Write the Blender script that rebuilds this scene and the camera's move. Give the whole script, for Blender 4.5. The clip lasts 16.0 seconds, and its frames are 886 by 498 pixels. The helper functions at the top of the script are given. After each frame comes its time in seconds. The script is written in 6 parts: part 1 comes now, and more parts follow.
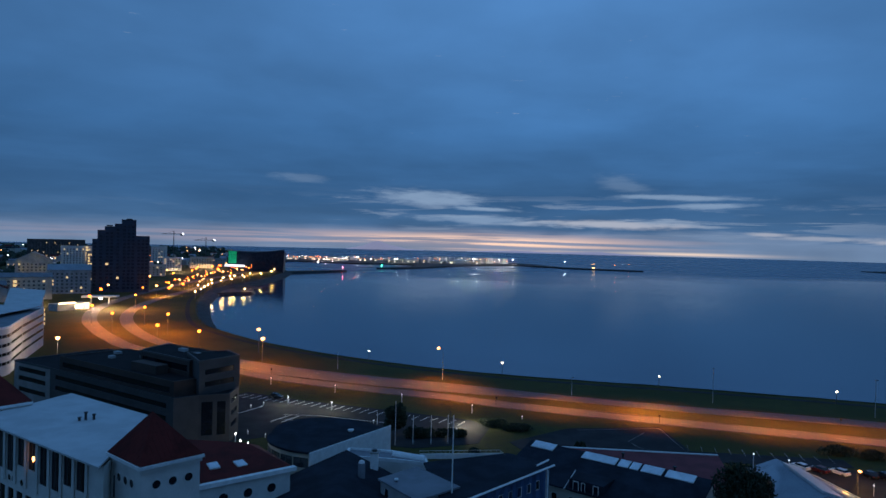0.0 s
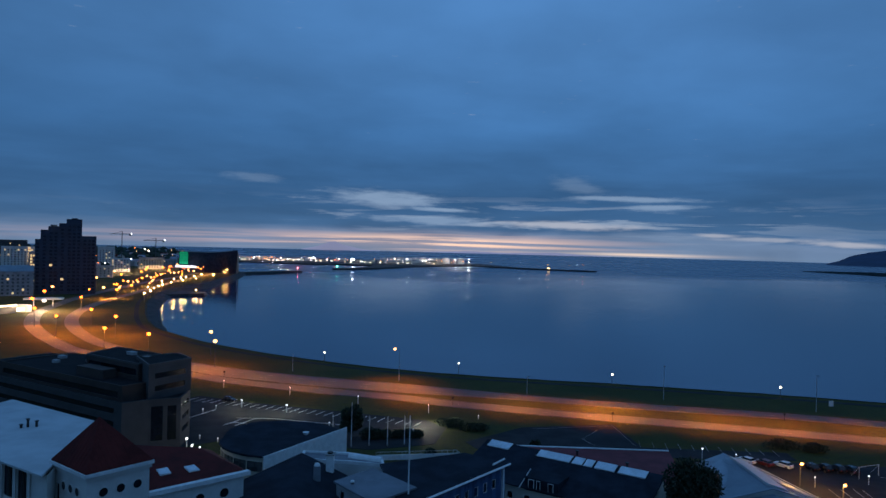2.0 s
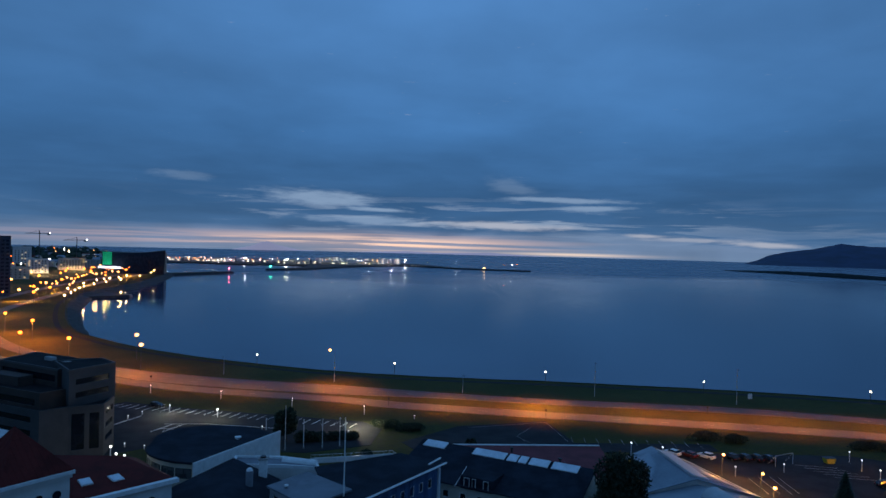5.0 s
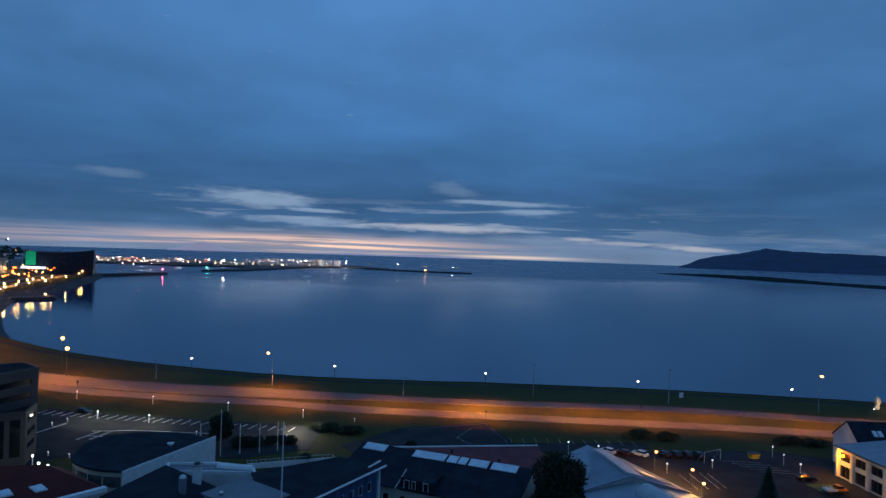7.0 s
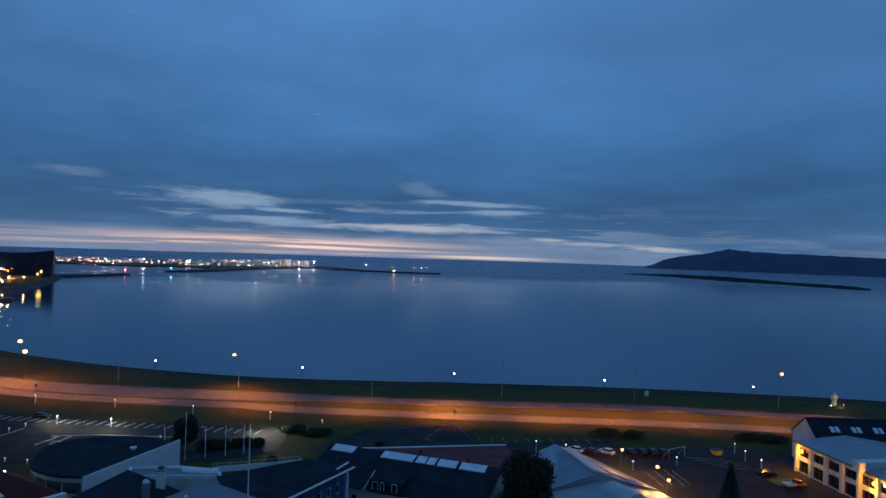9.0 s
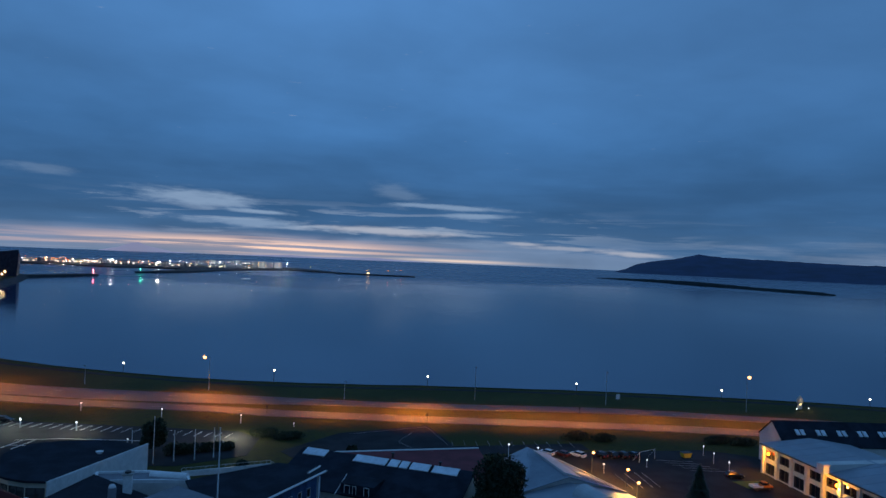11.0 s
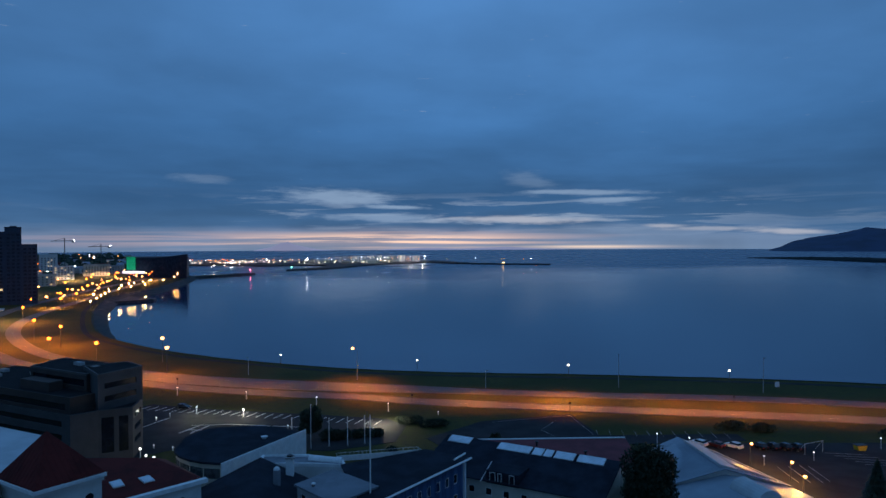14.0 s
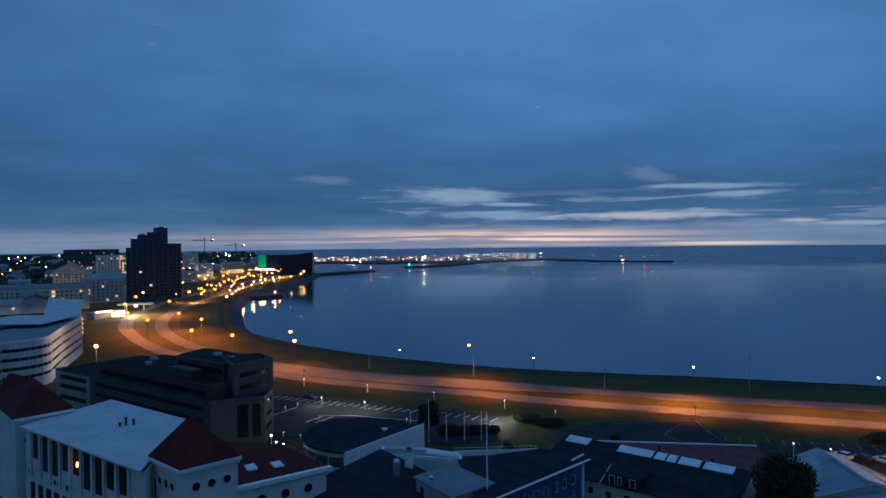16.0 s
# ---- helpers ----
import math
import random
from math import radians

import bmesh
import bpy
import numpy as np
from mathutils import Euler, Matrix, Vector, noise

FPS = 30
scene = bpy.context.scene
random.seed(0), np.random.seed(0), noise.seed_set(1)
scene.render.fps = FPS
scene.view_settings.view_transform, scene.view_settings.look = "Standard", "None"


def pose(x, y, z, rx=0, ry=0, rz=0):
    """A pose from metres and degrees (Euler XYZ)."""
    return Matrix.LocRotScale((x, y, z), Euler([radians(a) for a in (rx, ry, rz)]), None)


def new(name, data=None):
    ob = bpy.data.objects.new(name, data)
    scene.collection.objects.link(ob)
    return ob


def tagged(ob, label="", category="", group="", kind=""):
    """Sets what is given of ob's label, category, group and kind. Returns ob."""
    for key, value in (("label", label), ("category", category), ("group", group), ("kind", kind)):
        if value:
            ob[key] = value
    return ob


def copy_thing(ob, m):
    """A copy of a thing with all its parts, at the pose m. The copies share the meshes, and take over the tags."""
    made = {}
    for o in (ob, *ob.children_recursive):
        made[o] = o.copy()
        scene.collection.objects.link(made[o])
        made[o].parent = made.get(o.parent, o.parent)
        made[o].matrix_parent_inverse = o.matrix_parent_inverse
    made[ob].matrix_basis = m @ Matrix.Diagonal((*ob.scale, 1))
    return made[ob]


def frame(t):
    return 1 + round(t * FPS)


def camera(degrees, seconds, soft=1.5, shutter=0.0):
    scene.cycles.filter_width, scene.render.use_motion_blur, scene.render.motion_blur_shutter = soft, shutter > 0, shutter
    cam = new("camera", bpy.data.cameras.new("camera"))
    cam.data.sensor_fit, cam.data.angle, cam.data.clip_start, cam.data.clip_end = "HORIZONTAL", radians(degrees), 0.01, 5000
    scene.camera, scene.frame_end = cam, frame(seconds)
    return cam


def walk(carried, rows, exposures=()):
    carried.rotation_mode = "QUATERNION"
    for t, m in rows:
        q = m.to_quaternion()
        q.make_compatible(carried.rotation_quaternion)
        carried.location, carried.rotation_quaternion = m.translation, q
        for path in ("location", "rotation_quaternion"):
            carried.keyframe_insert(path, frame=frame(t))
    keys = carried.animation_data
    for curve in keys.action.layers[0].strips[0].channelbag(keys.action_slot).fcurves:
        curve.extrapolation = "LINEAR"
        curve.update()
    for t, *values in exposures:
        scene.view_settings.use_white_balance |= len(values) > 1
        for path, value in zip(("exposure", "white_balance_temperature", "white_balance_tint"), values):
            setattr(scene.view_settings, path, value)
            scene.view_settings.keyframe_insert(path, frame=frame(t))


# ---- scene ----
cam = camera(66.76, 16.0)
EYE = (0.0, 0.0, 55.0)
# seconds, yaw, pitch, roll: the camera turns where it stands, at a high window
ROWS = [
    (0, 0.0, -0.478, -1.391),
    (0.5, -1.541, -0.439, -1.241),
    (1, -2.343, -0.394, -1.368),
    (1.5, -2.902, -0.361, -1.381),
    (2, -3.704, -0.341, -1.417),
    (2.5, -4.654, -0.325, -1.358),
    (3, -5.425, -0.304, -1.194),
    (3.5, -6.381, -0.293, -1.158),
    (4, -7.423, -0.245, -1.355),
    (6.5, -12.581, -0.031, -1.607),
    (7, -14.132, 0.108, -1.848),
    (7.5, -14.865, 0.118, -1.78),
    (8, -15.823, 0.237, -2.066),
    (8.5, -16.327, 0.267, -1.973),
    (9, -16.792, 0.231, -1.873),
    (9.5, -17.873, 0.356, -2.274),
    (12, -19.049, 0.585, -2.38),
    (12.5, -16.616, 0.237, -1.775),
    (13, -12.371, -0.188, -0.605),
    (13.5, -9.695, -0.441, -0.167),
    (14, -7.552, -0.577, 0.263),
    (14.5, -4.169, -0.646, 1.065),
    (15, -1.97, -0.733, 0.671),
    (15.5, -0.107, -0.733, 0.543),
    (16, 2.278, -0.721, 0.619),
]
walk(cam, [(t, pose(*EYE, 90 + pitch, roll, yaw)) for t, yaw, pitch, roll in ROWS])

# ---- sky ----
world = bpy.data.worlds.new("dusk_sky")
scene.world = world
world.use_nodes = True
WT = world.node_tree
WT.nodes.clear()


def node(tree, kind, **settings):
    n = tree.nodes.new(kind)
    for key, value in settings.items():
        setattr(n, key, value)
    return n


def feed(tree, socket, value):
    if isinstance(value, (int, float)):
        socket.default_value = value
    elif isinstance(value, tuple):
        socket.default_value = value
    else:
        tree.links.new(value, socket)


def calc(tree, op, a, b=0.0, c=0.0):
    n = node(tree, "ShaderNodeMath", operation=op)
    for socket, value in zip(n.inputs, (a, b, c)):
        feed(tree, socket, value)
    return n.outputs[0]


def vec(tree, x, y, z=0.0):
    n = node(tree, "ShaderNodeCombineXYZ")
    for socket, value in zip(n.inputs, (x, y, z)):
        feed(tree, socket, value)
    return n.outputs[0]


def noise_of(tree, vector, scale, detail=4.0, rough=0.55, distort=0.0):
    n = node(tree, "ShaderNodeTexNoise")
    feed(tree, n.inputs["Vector"], vector)
    n.inputs["Scale"].default_value = scale
    n.inputs["Detail"].default_value = detail
    n.inputs["Roughness"].default_value = rough
    n.inputs["Distortion"].default_value = distort
    return n.outputs[0]


def span(tree, value, a, b, lo=0.0, hi=1.0):
    n = node(tree, "ShaderNodeMapRange", interpolation_type="SMOOTHSTEP")
    for socket, v in zip(n.inputs, (value, a, b, lo, hi)):
        feed(tree, socket, v)
    return n.outputs[0]


def blend(tree, fac, a, b, mode="MIX"):
    n = node(tree, "ShaderNodeMix", data_type="RGBA", blend_type=mode)
    feed(tree, n.inputs[0], fac)
    feed(tree, n.inputs[6], a)
    feed(tree, n.inputs[7], b)
    return n.outputs[2]


def ramp(tree, fac, stops):
    n = node(tree, "ShaderNodeValToRGB")
    feed(tree, n.inputs[0], fac)
    els = n.color_ramp.elements
    while len(els) < len(stops):
        els.new(0.5)
    for e, (p, c) in zip(els, stops):
        e.position, e.color = p, (*c, 1.0) if len(c) == 3 else c
    return n.outputs[0]


def hump(tree, value, centre, width):
    d = calc(tree, "DIVIDE", calc(tree, "SUBTRACT", value, centre), width)
    return calc(tree, "POWER", 2.718, calc(tree, "MULTIPLY", calc(tree, "MULTIPLY", d, d), -1.0))


def dusk():
    t = WT
    sep = node(t, "ShaderNodeSeparateXYZ")
    feed(t, sep.inputs[0], node(t, "ShaderNodeTexCoord").outputs["Generated"])
    x, y, z = sep.outputs
    el = calc(t, "MULTIPLY", calc(t, "ARCSINE", z), 57.2958)
    az = calc(t, "MULTIPLY", calc(t, "ARCTAN2", x, y), 57.2958)
    ragged = noise_of(t, vec(t, calc(t, "MULTIPLY", az, 0.07), calc(t, "MULTIPLY", el, 0.8), 9.0), 1.0, 5.0, 0.6)
    torn = calc(t, "ADD", el, calc(t, "MULTIPLY", calc(t, "SUBTRACT", ragged, 0.5), calc(t, "MULTIPLY", span(t, az, -12.0, 16.0, 1.0, 4.5), span(t, el, 0.0, 9.0, 1.0, 0.0))))
    base = ramp(t, calc(t, "DIVIDE", calc(t, "ADD", torn, 1.0), 46.0), [
        (0.0, (0.150, 0.235, 0.38)), (0.040, (0.140, 0.220, 0.365)), (0.053, (0.058, 0.140, 0.285)), (0.10, (0.044, 0.128, 0.285)),
        (0.15, (0.040, 0.124, 0.285)), (0.22, (0.042, 0.134, 0.312)), (0.34, (0.054, 0.160, 0.365)), (0.55, (0.066, 0.186, 0.420)),
        (1.0, (0.064, 0.180, 0.410))])
    # broad soft clouds, foreshortened towards the horizon
    flat = calc(t, "ADD", calc(t, "MAXIMUM", z, 0.0), 0.16)
    plan = vec(t, calc(t, "DIVIDE", x, flat), calc(t, "DIVIDE", y, flat))
    broad = noise_of(t, plan, 0.95, 4.0, 0.45, 0.3)
    fine = noise_of(t, plan, 3.0, 5.0, 0.55, 0.2)
    shade = calc(t, "ADD", span(t, broad, 0.30, 0.68, 0.86, 1.08), span(t, fine, 0.3, 0.7, -0.035, 0.035))
    shade = calc(t, "MULTIPLY", shade, calc(t, "ADD", 1.0, calc(t, "MULTIPLY", calc(t, "MULTIPLY", hump(t, az, 14.0, 26.0), span(t, el, 3.0, 11.0)), 0.36)))
    sky = blend(t, 1.0, base, vec(t, shade, shade, shade), "MULTIPLY")
    # dark bank low over the town
    bank = calc(t, "MULTIPLY", hump(t, el, 4.8, 2.6), span(t, noise_of(t, vec(t, calc(t, "MULTIPLY", az, 0.05), calc(t, "MULTIPLY", el, 0.42), 5.0), 1.0, 4.0), 0.38, 0.62))
    sky = blend(t, calc(t, "MULTIPLY", bank, 0.42), sky, (0.027, 0.084, 0.195, 1.0))
    # afterglow along the horizon, broken by thin dark lines
    lines = noise_of(t, vec(t, calc(t, "MULTIPLY", az, 0.05), calc(t, "MULTIPLY", el, 2.3), 1.3), 1.0, 4.0, 0.55, 0.3)
    cut = span(t, lines, 0.42, 0.58, 0.12, 1.0)
    wide_glow = calc(t, "MULTIPLY", calc(t, "MULTIPLY", hump(t, el, 0.30, 0.52), hump(t, az, -9.0, 22.0)), cut)
    sky = blend(t, calc(t, "MULTIPLY", wide_glow, 0.62), sky, (0.46, 0.36, 0.42, 1.0))
    near_glow = calc(t, "MULTIPLY", calc(t, "MULTIPLY", hump(t, el, 0.15, 0.55), hump(t, az, 2.5, 11.0)), cut)
    sky = blend(t, calc(t, "MINIMUM", calc(t, "MULTIPLY", near_glow, 1.3), 1.0), sky, (1.10, 0.72, 0.55, 1.0))
    low = calc(t, "MULTIPLY", calc(t, "MULTIPLY", hump(t, el, -0.42, 0.13), hump(t, az, 20.0, 5.0)), 0.9)
    sky = blend(t, low, sky, (0.90, 0.70, 0.58, 1.0))
    # pale torn streaks above the horizon
    streak = noise_of(t, vec(t, calc(t, "MULTIPLY", az, 0.10), calc(t, "MULTIPLY", el, 1.3), 3.1), 1.0, 6.0, 0.6, 0.6)
    pale = calc(t, "MULTIPLY", calc(t, "MULTIPLY", span(t, streak, 0.50, 0.62), hump(t, el, 2.2, 1.3)), hump(t, az, 12.0, 22.0))
    sky = blend(t, calc(t, "MULTIPLY", pale, 0.9), sky, (0.26, 0.35, 0.50, 1.0))
    edge = noise_of(t, vec(t, calc(t, "MULTIPLY", az, 0.30), calc(t, "MULTIPLY", el, 1.6), 7.7), 1.0, 6.0, 0.62)
    # bearing, height, half-length, half-thickness, slope, strength of single pale clouds
    for a, h, w, k, slope, force in ((-0.9, 3.8, 6.4, 0.68, 0.03, 0.85), (3.6, 3.0, 3.4, 0.22, 0.03, 0.9), (2.5, 2.1, 6.0, 0.42, 0.015, 0.75), (13.8, 1.9, 7.4, 0.36, 0.018, 0.75), (19.5, 4.1, 7.4, 0.26, 0.02, 0.75), (21.6, 3.45, 3.6, 0.24, -0.02, 0.75), (25.7, 1.25, 2.2, 0.2, 0.03, 0.7),
                                       (-12.3, 5.2, 2.6, 0.4, 0.03, 0.28), (14.6, 5.2, 2.6, 0.7, 0.15, 0.28), (34.6, 0.75, 4.0, 0.26, 0.03, 0.8), (29.0, 1.0, 5.0, 0.22, 0.0, 0.5)):
        rel = calc(t, "ADD", el, calc(t, "MULTIPLY", calc(t, "SUBTRACT", az, a), slope))
        spot = calc(t, "MULTIPLY", hump(t, az, a, w), hump(t, rel, h, k))
        amount = span(t, calc(t, "ADD", spot, calc(t, "MULTIPLY", edge, 1.5)), 1.02, 1.75)
        sky = blend(t, calc(t, "MULTIPLY", amount, force), sky, (0.25, 0.36, 0.53, 1.0) if h > 2 else (0.45, 0.47, 0.55, 1.0))
    bg = node(t, "ShaderNodeBackground")
    feed(t, bg.inputs[0], sky)
    bg.inputs[1].default_value = 1.0
    feed(t, node(t, "ShaderNodeOutputWorld").inputs[0], bg.outputs[0])


dusk()

# ---- materials ----
MATS = {}


def mat(name, color, rough=0.7, var=0.25, size=3.0, bump=0.15, metal=0.0, second=None, spec=0.4):
    """A surface with stains at a metre's scale and grain at a finger's."""
    if name in MATS:
        return MATS[name]
    m = bpy.data.materials.new(name)
    m.use_nodes = True
    t = m.node_tree
    p = t.nodes["Principled BSDF"]
    pos = node(t, "ShaderNodeNewGeometry").outputs["Position"]
    big = noise_of(t, pos, 1.0 / size, 5.0, 0.6)
    grain = noise_of(t, pos, 9.0, 3.0, 0.6)
    dark = tuple(c * (1 - var) for c in color) + (1.0,)
    lite = second + (1.0,) if second else tuple(min(1, c * (1 + var * 0.6)) for c in color) + (1.0,)
    col = blend(t, span(t, big, 0.32, 0.68), dark, lite)
    g = span(t, grain, 0.25, 0.75, 0.86, 1.1)
    feed(t, p.inputs["Base Color"], blend(t, 1.0, col, vec(t, g, g, g), "MULTIPLY"))
    feed(t, p.inputs["Roughness"], span(t, big, 0.2, 0.8, max(0.03, rough - 0.08), min(1, rough + 0.08)))
    p.inputs["Metallic"].default_value = metal
    p.inputs["Specular IOR Level"].default_value = spec
    if bump:
        b = node(t, "ShaderNodeBump")
        b.inputs["Strength"].default_value = bump
        b.inputs["Distance"].default_value = 0.05
        feed(t, b.inputs["Height"], grain)
        feed(t, p.inputs["Normal"], b.outputs[0])
    MATS[name] = m
    return m


def glow(name, color, strength):
    if name in MATS:
        return MATS[name]
    m = bpy.data.materials.new(name)
    m.use_nodes = True
    p = m.node_tree.nodes["Principled BSDF"]
    p.inputs["Base Color"].default_value = (*color, 1)
    p.inputs["Emission Color"].default_value = (*color, 1)
    p.inputs["Emission Strength"].default_value = strength
    MATS[name] = m
    return m


def sea_material():
    m = bpy.data.materials.new("sea_water")
    m.use_nodes = True
    t = m.node_tree
    p = t.nodes["Principled BSDF"]
    pos = node(t, "ShaderNodeNewGeometry").outputs["Position"]
    sw = noise_of(t, pos, 0.004, 4.0, 0.6, 0.8)
    feed(t, p.inputs["Base Color"], blend(t, sw, (0.004, 0.026, 0.080, 1), (0.007, 0.038, 0.110, 1)))
    sep = node(t, "ShaderNodeSeparateXYZ")
    feed(t, sep.inputs[0], pos)
    out = calc(t, "ADD", sep.outputs[1], calc(t, "MULTIPLY", noise_of(t, pos, 0.0014, 4.0, 0.55), 1500.0))
    out = calc(t, "SUBTRACT", out, calc(t, "MULTIPLY", sep.outputs[0], 0.15))
    wind = span(t, out, 1650.0, 2150.0)
    feed(t, p.inputs["Roughness"], calc(t, "ADD", span(t, sw, 0.3, 0.7, 0.05, 0.10), calc(t, "MULTIPLY", wind, 0.20)))
    p.inputs["IOR"].default_value = 1.33
    b = node(t, "ShaderNodeBump")
    b.inputs["Strength"].default_value = 0.35
    b.inputs["Distance"].default_value = 0.12
    wave = calc(t, "ADD", noise_of(t, pos, 0.35, 5.0, 0.6), calc(t, "MULTIPLY", noise_of(t, pos, 0.06, 3.0, 0.5), 2.0))
    feed(t, b.inputs["Height"], wave)
    feed(t, p.inputs["Normal"], b.outputs[0])
    return m


def ground_material():
    """Rough grass, worn to earth in places."""
    m = bpy.data.materials.new("rough_grass")
    m.use_nodes = True
    t = m.node_tree
    p = t.nodes["Principled BSDF"]
    pos = node(t, "ShaderNodeNewGeometry").outputs["Position"]
    big = noise_of(t, pos, 0.05, 5.0, 0.6)
    mid = noise_of(t, pos, 0.6, 4.0, 0.6)
    fine = noise_of(t, pos, 6.0, 4.0, 0.7)
    c = blend(t, span(t, big, 0.35, 0.65), (0.050, 0.054, 0.012, 1), (0.080, 0.072, 0.018, 1))
    c = blend(t, span(t, mid, 0.45, 0.7), c, (0.048, 0.042, 0.020, 1))
    f = span(t, fine, 0.2, 0.8, 0.7, 1.2)
    feed(t, p.inputs["Base Color"], blend(t, 1.0, c, vec(t, f, f, f), "MULTIPLY"))
    p.inputs["Roughness"].default_value = 0.95
    p.inputs["Specular IOR Level"].default_value = 0.15
    b = node(t, "ShaderNodeBump")
    b.inputs["Strength"].default_value = 0.6
    b.inputs["Distance"].default_value = 0.15
    feed(t, b.inputs["Height"], fine)
    feed(t, p.inputs["Normal"], b.outputs[0])
    return m


SEA = sea_material()
GRASS = ground_material()
ASPHALT = mat("asphalt", (0.036, 0.037, 0.040), 0.9, 0.35, 6.0, 0.2, 0.0, None, 0.1)
ROAD = mat("worn_road_asphalt", (0.140, 0.130, 0.120), 0.8, 0.16, 14.0, 0.2, 0.0, None, 0.15)
KERB = mat("weathered_kerb_stone", (0.16, 0.15, 0.14), 0.85, 0.3, 2.0, 0.2)
WORNPAINT = mat("worn_road_paint", (0.38, 0.38, 0.37), 0.7, 0.5, 2.0, 0.1)
ROCK = mat("basalt_rock", (0.05, 0.05, 0.05), 0.9, 0.4, 2.0, 0.6)
CONCRETE = mat("concrete", (0.32, 0.31, 0.29), 0.85, 0.25, 3.0, 0.2)
WHITE = mat("white_render", (0.64, 0.62, 0.58), 0.75, 0.12, 4.0, 0.12)
CREAM = mat("cream_render", (0.55, 0.50, 0.40), 0.8, 0.15, 4.0, 0.12)
GREY = mat("grey_render", (0.38, 0.37, 0.36), 0.8, 0.2, 4.0, 0.12)
DARKGREY = mat("dark_cladding", (0.07, 0.065, 0.065), 0.6, 0.3, 5.0, 0.1)
TOWERSKIN = mat("black_tower_cladding", (0.036, 0.056, 0.090), 0.6, 0.3, 5.0, 0.1, 0.0, None, 0.3)
TOWERGLASS = mat("black_tower_glass", (0.016, 0.024, 0.038), 0.25, 0.3, 3.0, 0.0, 0.0, None, 0.4)
OFFICEPALE = mat("pale_grey_panels", (0.30, 0.27, 0.25), 0.8, 0.2, 5.0, 0.1)
OFFICEGREY = mat("dark_grey_panels", (0.070, 0.066, 0.066), 0.8, 0.25, 5.0, 0.1)
BROWN = mat("brown_cladding", (0.062, 0.042, 0.034), 0.7, 0.3, 5.0, 0.1)
WHITEROOF = mat("white_roof_sheet", (0.52, 0.54, 0.54), 0.7, 0.14, 5.0, 0.05)
REDROOF = mat("red_roof_sheet", (0.115, 0.020, 0.017), 0.8, 0.3, 3.0, 0.1, 0.0, None, 0.12)
MAROON = mat("maroon_roof_sheet", (0.19, 0.05, 0.055), 0.8, 0.25, 4.0, 0.1, 0.0, None, 0.12)
DARKROOF = mat("dark_bitumen_roof", (0.024, 0.022, 0.023), 0.9, 0.4, 4.0, 0.25, 0.0, None, 0.08)
FELT = mat("black_roof_felt", (0.022, 0.029, 0.040), 0.9, 0.4, 4.0, 0.25, 0.0, None, 0.08)
METALROOF = mat("blue_grey_metal_roof", (0.28, 0.32, 0.36), 0.45, 0.15, 5.0, 0.08, 0.3)
GREYROOF = mat("grey_roof_felt", (0.20, 0.21, 0.23), 0.8, 0.2, 4.0, 0.15)
BLUEWALL = mat("blue_corrugated_wall", (0.06, 0.12, 0.24), 0.6, 0.2, 4.0, 0.1)
STEEL = mat("galvanised_steel", (0.12, 0.125, 0.13), 0.45, 0.15, 1.0, 0.05, 0.6)
PALESTEEL = mat("pale_galvanised_steel", (0.42, 0.42, 0.42), 0.6, 0.15, 1.0, 0.05, 0.2)
WHITEPAINT = mat("white_paint", (0.78, 0.78, 0.76), 0.5, 0.1, 1.0, 0.05)
DARKPAINT = mat("dark_paint", (0.03, 0.03, 0.032), 0.5, 0.2, 1.0, 0.05)
GLASS = mat("dark_window_glass", (0.012, 0.016, 0.022), 0.08, 0.3, 3.0, 0.0, 0.0, None, 0.6)
DIMGLASS = mat("curtained_window_glass", (0.10, 0.105, 0.11), 0.3, 0.4, 3.0, 0.0, 0.0, None, 0.5)
SKYGLASS = mat("rooflight_glass", (0.72, 0.77, 0.80), 0.2, 0.15, 2.0, 0.0)
HALLGLASS = mat("concert_hall_glass", (0.030, 0.040, 0.060), 0.6, 0.3, 3.0, 0.0, 0.0, None, 0.05)
LEAF = mat("dark_leaves", (0.022, 0.036, 0.016), 0.7, 0.4, 1.0, 0.0)
BARK = mat("bark", (0.07, 0.05, 0.035), 0.9, 0.3, 0.5, 0.4)
# dark moorland with the blue of distance haze put into its colour
HAZED_HEATH = mat("haze_blue_moorland", (0.035, 0.055, 0.11), 0.95, 0.3, 120.0, 0.0)
# distance haze painted as an even glow on the farthest hills
HAZE = glow("painted_haze_glow", (0.20, 0.20, 0.28), 1.0)
SODIUM = glow("sodium_lantern", (1.0, 0.14, 0.012), 14.0)
WARM = glow("warm_lantern", (1.0, 0.38, 0.11), 8.0)
COLD = glow("white_lantern", (0.95, 0.97, 1.0), 40.0)
SHORE = glow("shore_lantern", (1.0, 0.50, 0.17), 90.0)
FLOOD = glow("quay_floodlight", (1.0, 0.90, 0.72), 260.0)
PATHWHITE = glow("path_lamp_white", (1.0, 0.82, 0.58), 8.0)
SMALLWHITE = glow("small_white_light", (0.97, 0.98, 1.0), 5.0)
WINLIT = glow("lit_window", (1.0, 0.66, 0.30), 0.9)

# ---- building blocks ----
Z0 = 5.0  # the land's level over the sea


def at_world(ob):
    v = Vector((0, 0, 0))
    while ob:
        v += ob.location
        ob = ob.parent
    return v


def thing(name, loc, label, category, group="", kind=""):
    ob = new(name)
    ob.location = loc
    ob.empty_display_size = 0.5
    return tagged(ob, label, category, group, kind)


def link(name, bm, material):
    me = bpy.data.meshes.new(name)
    bm.to_mesh(me)
    bm.free()
    for m in (material if isinstance(material, (list, tuple)) else [material]):
        me.materials.append(m)
    return new(name, me)


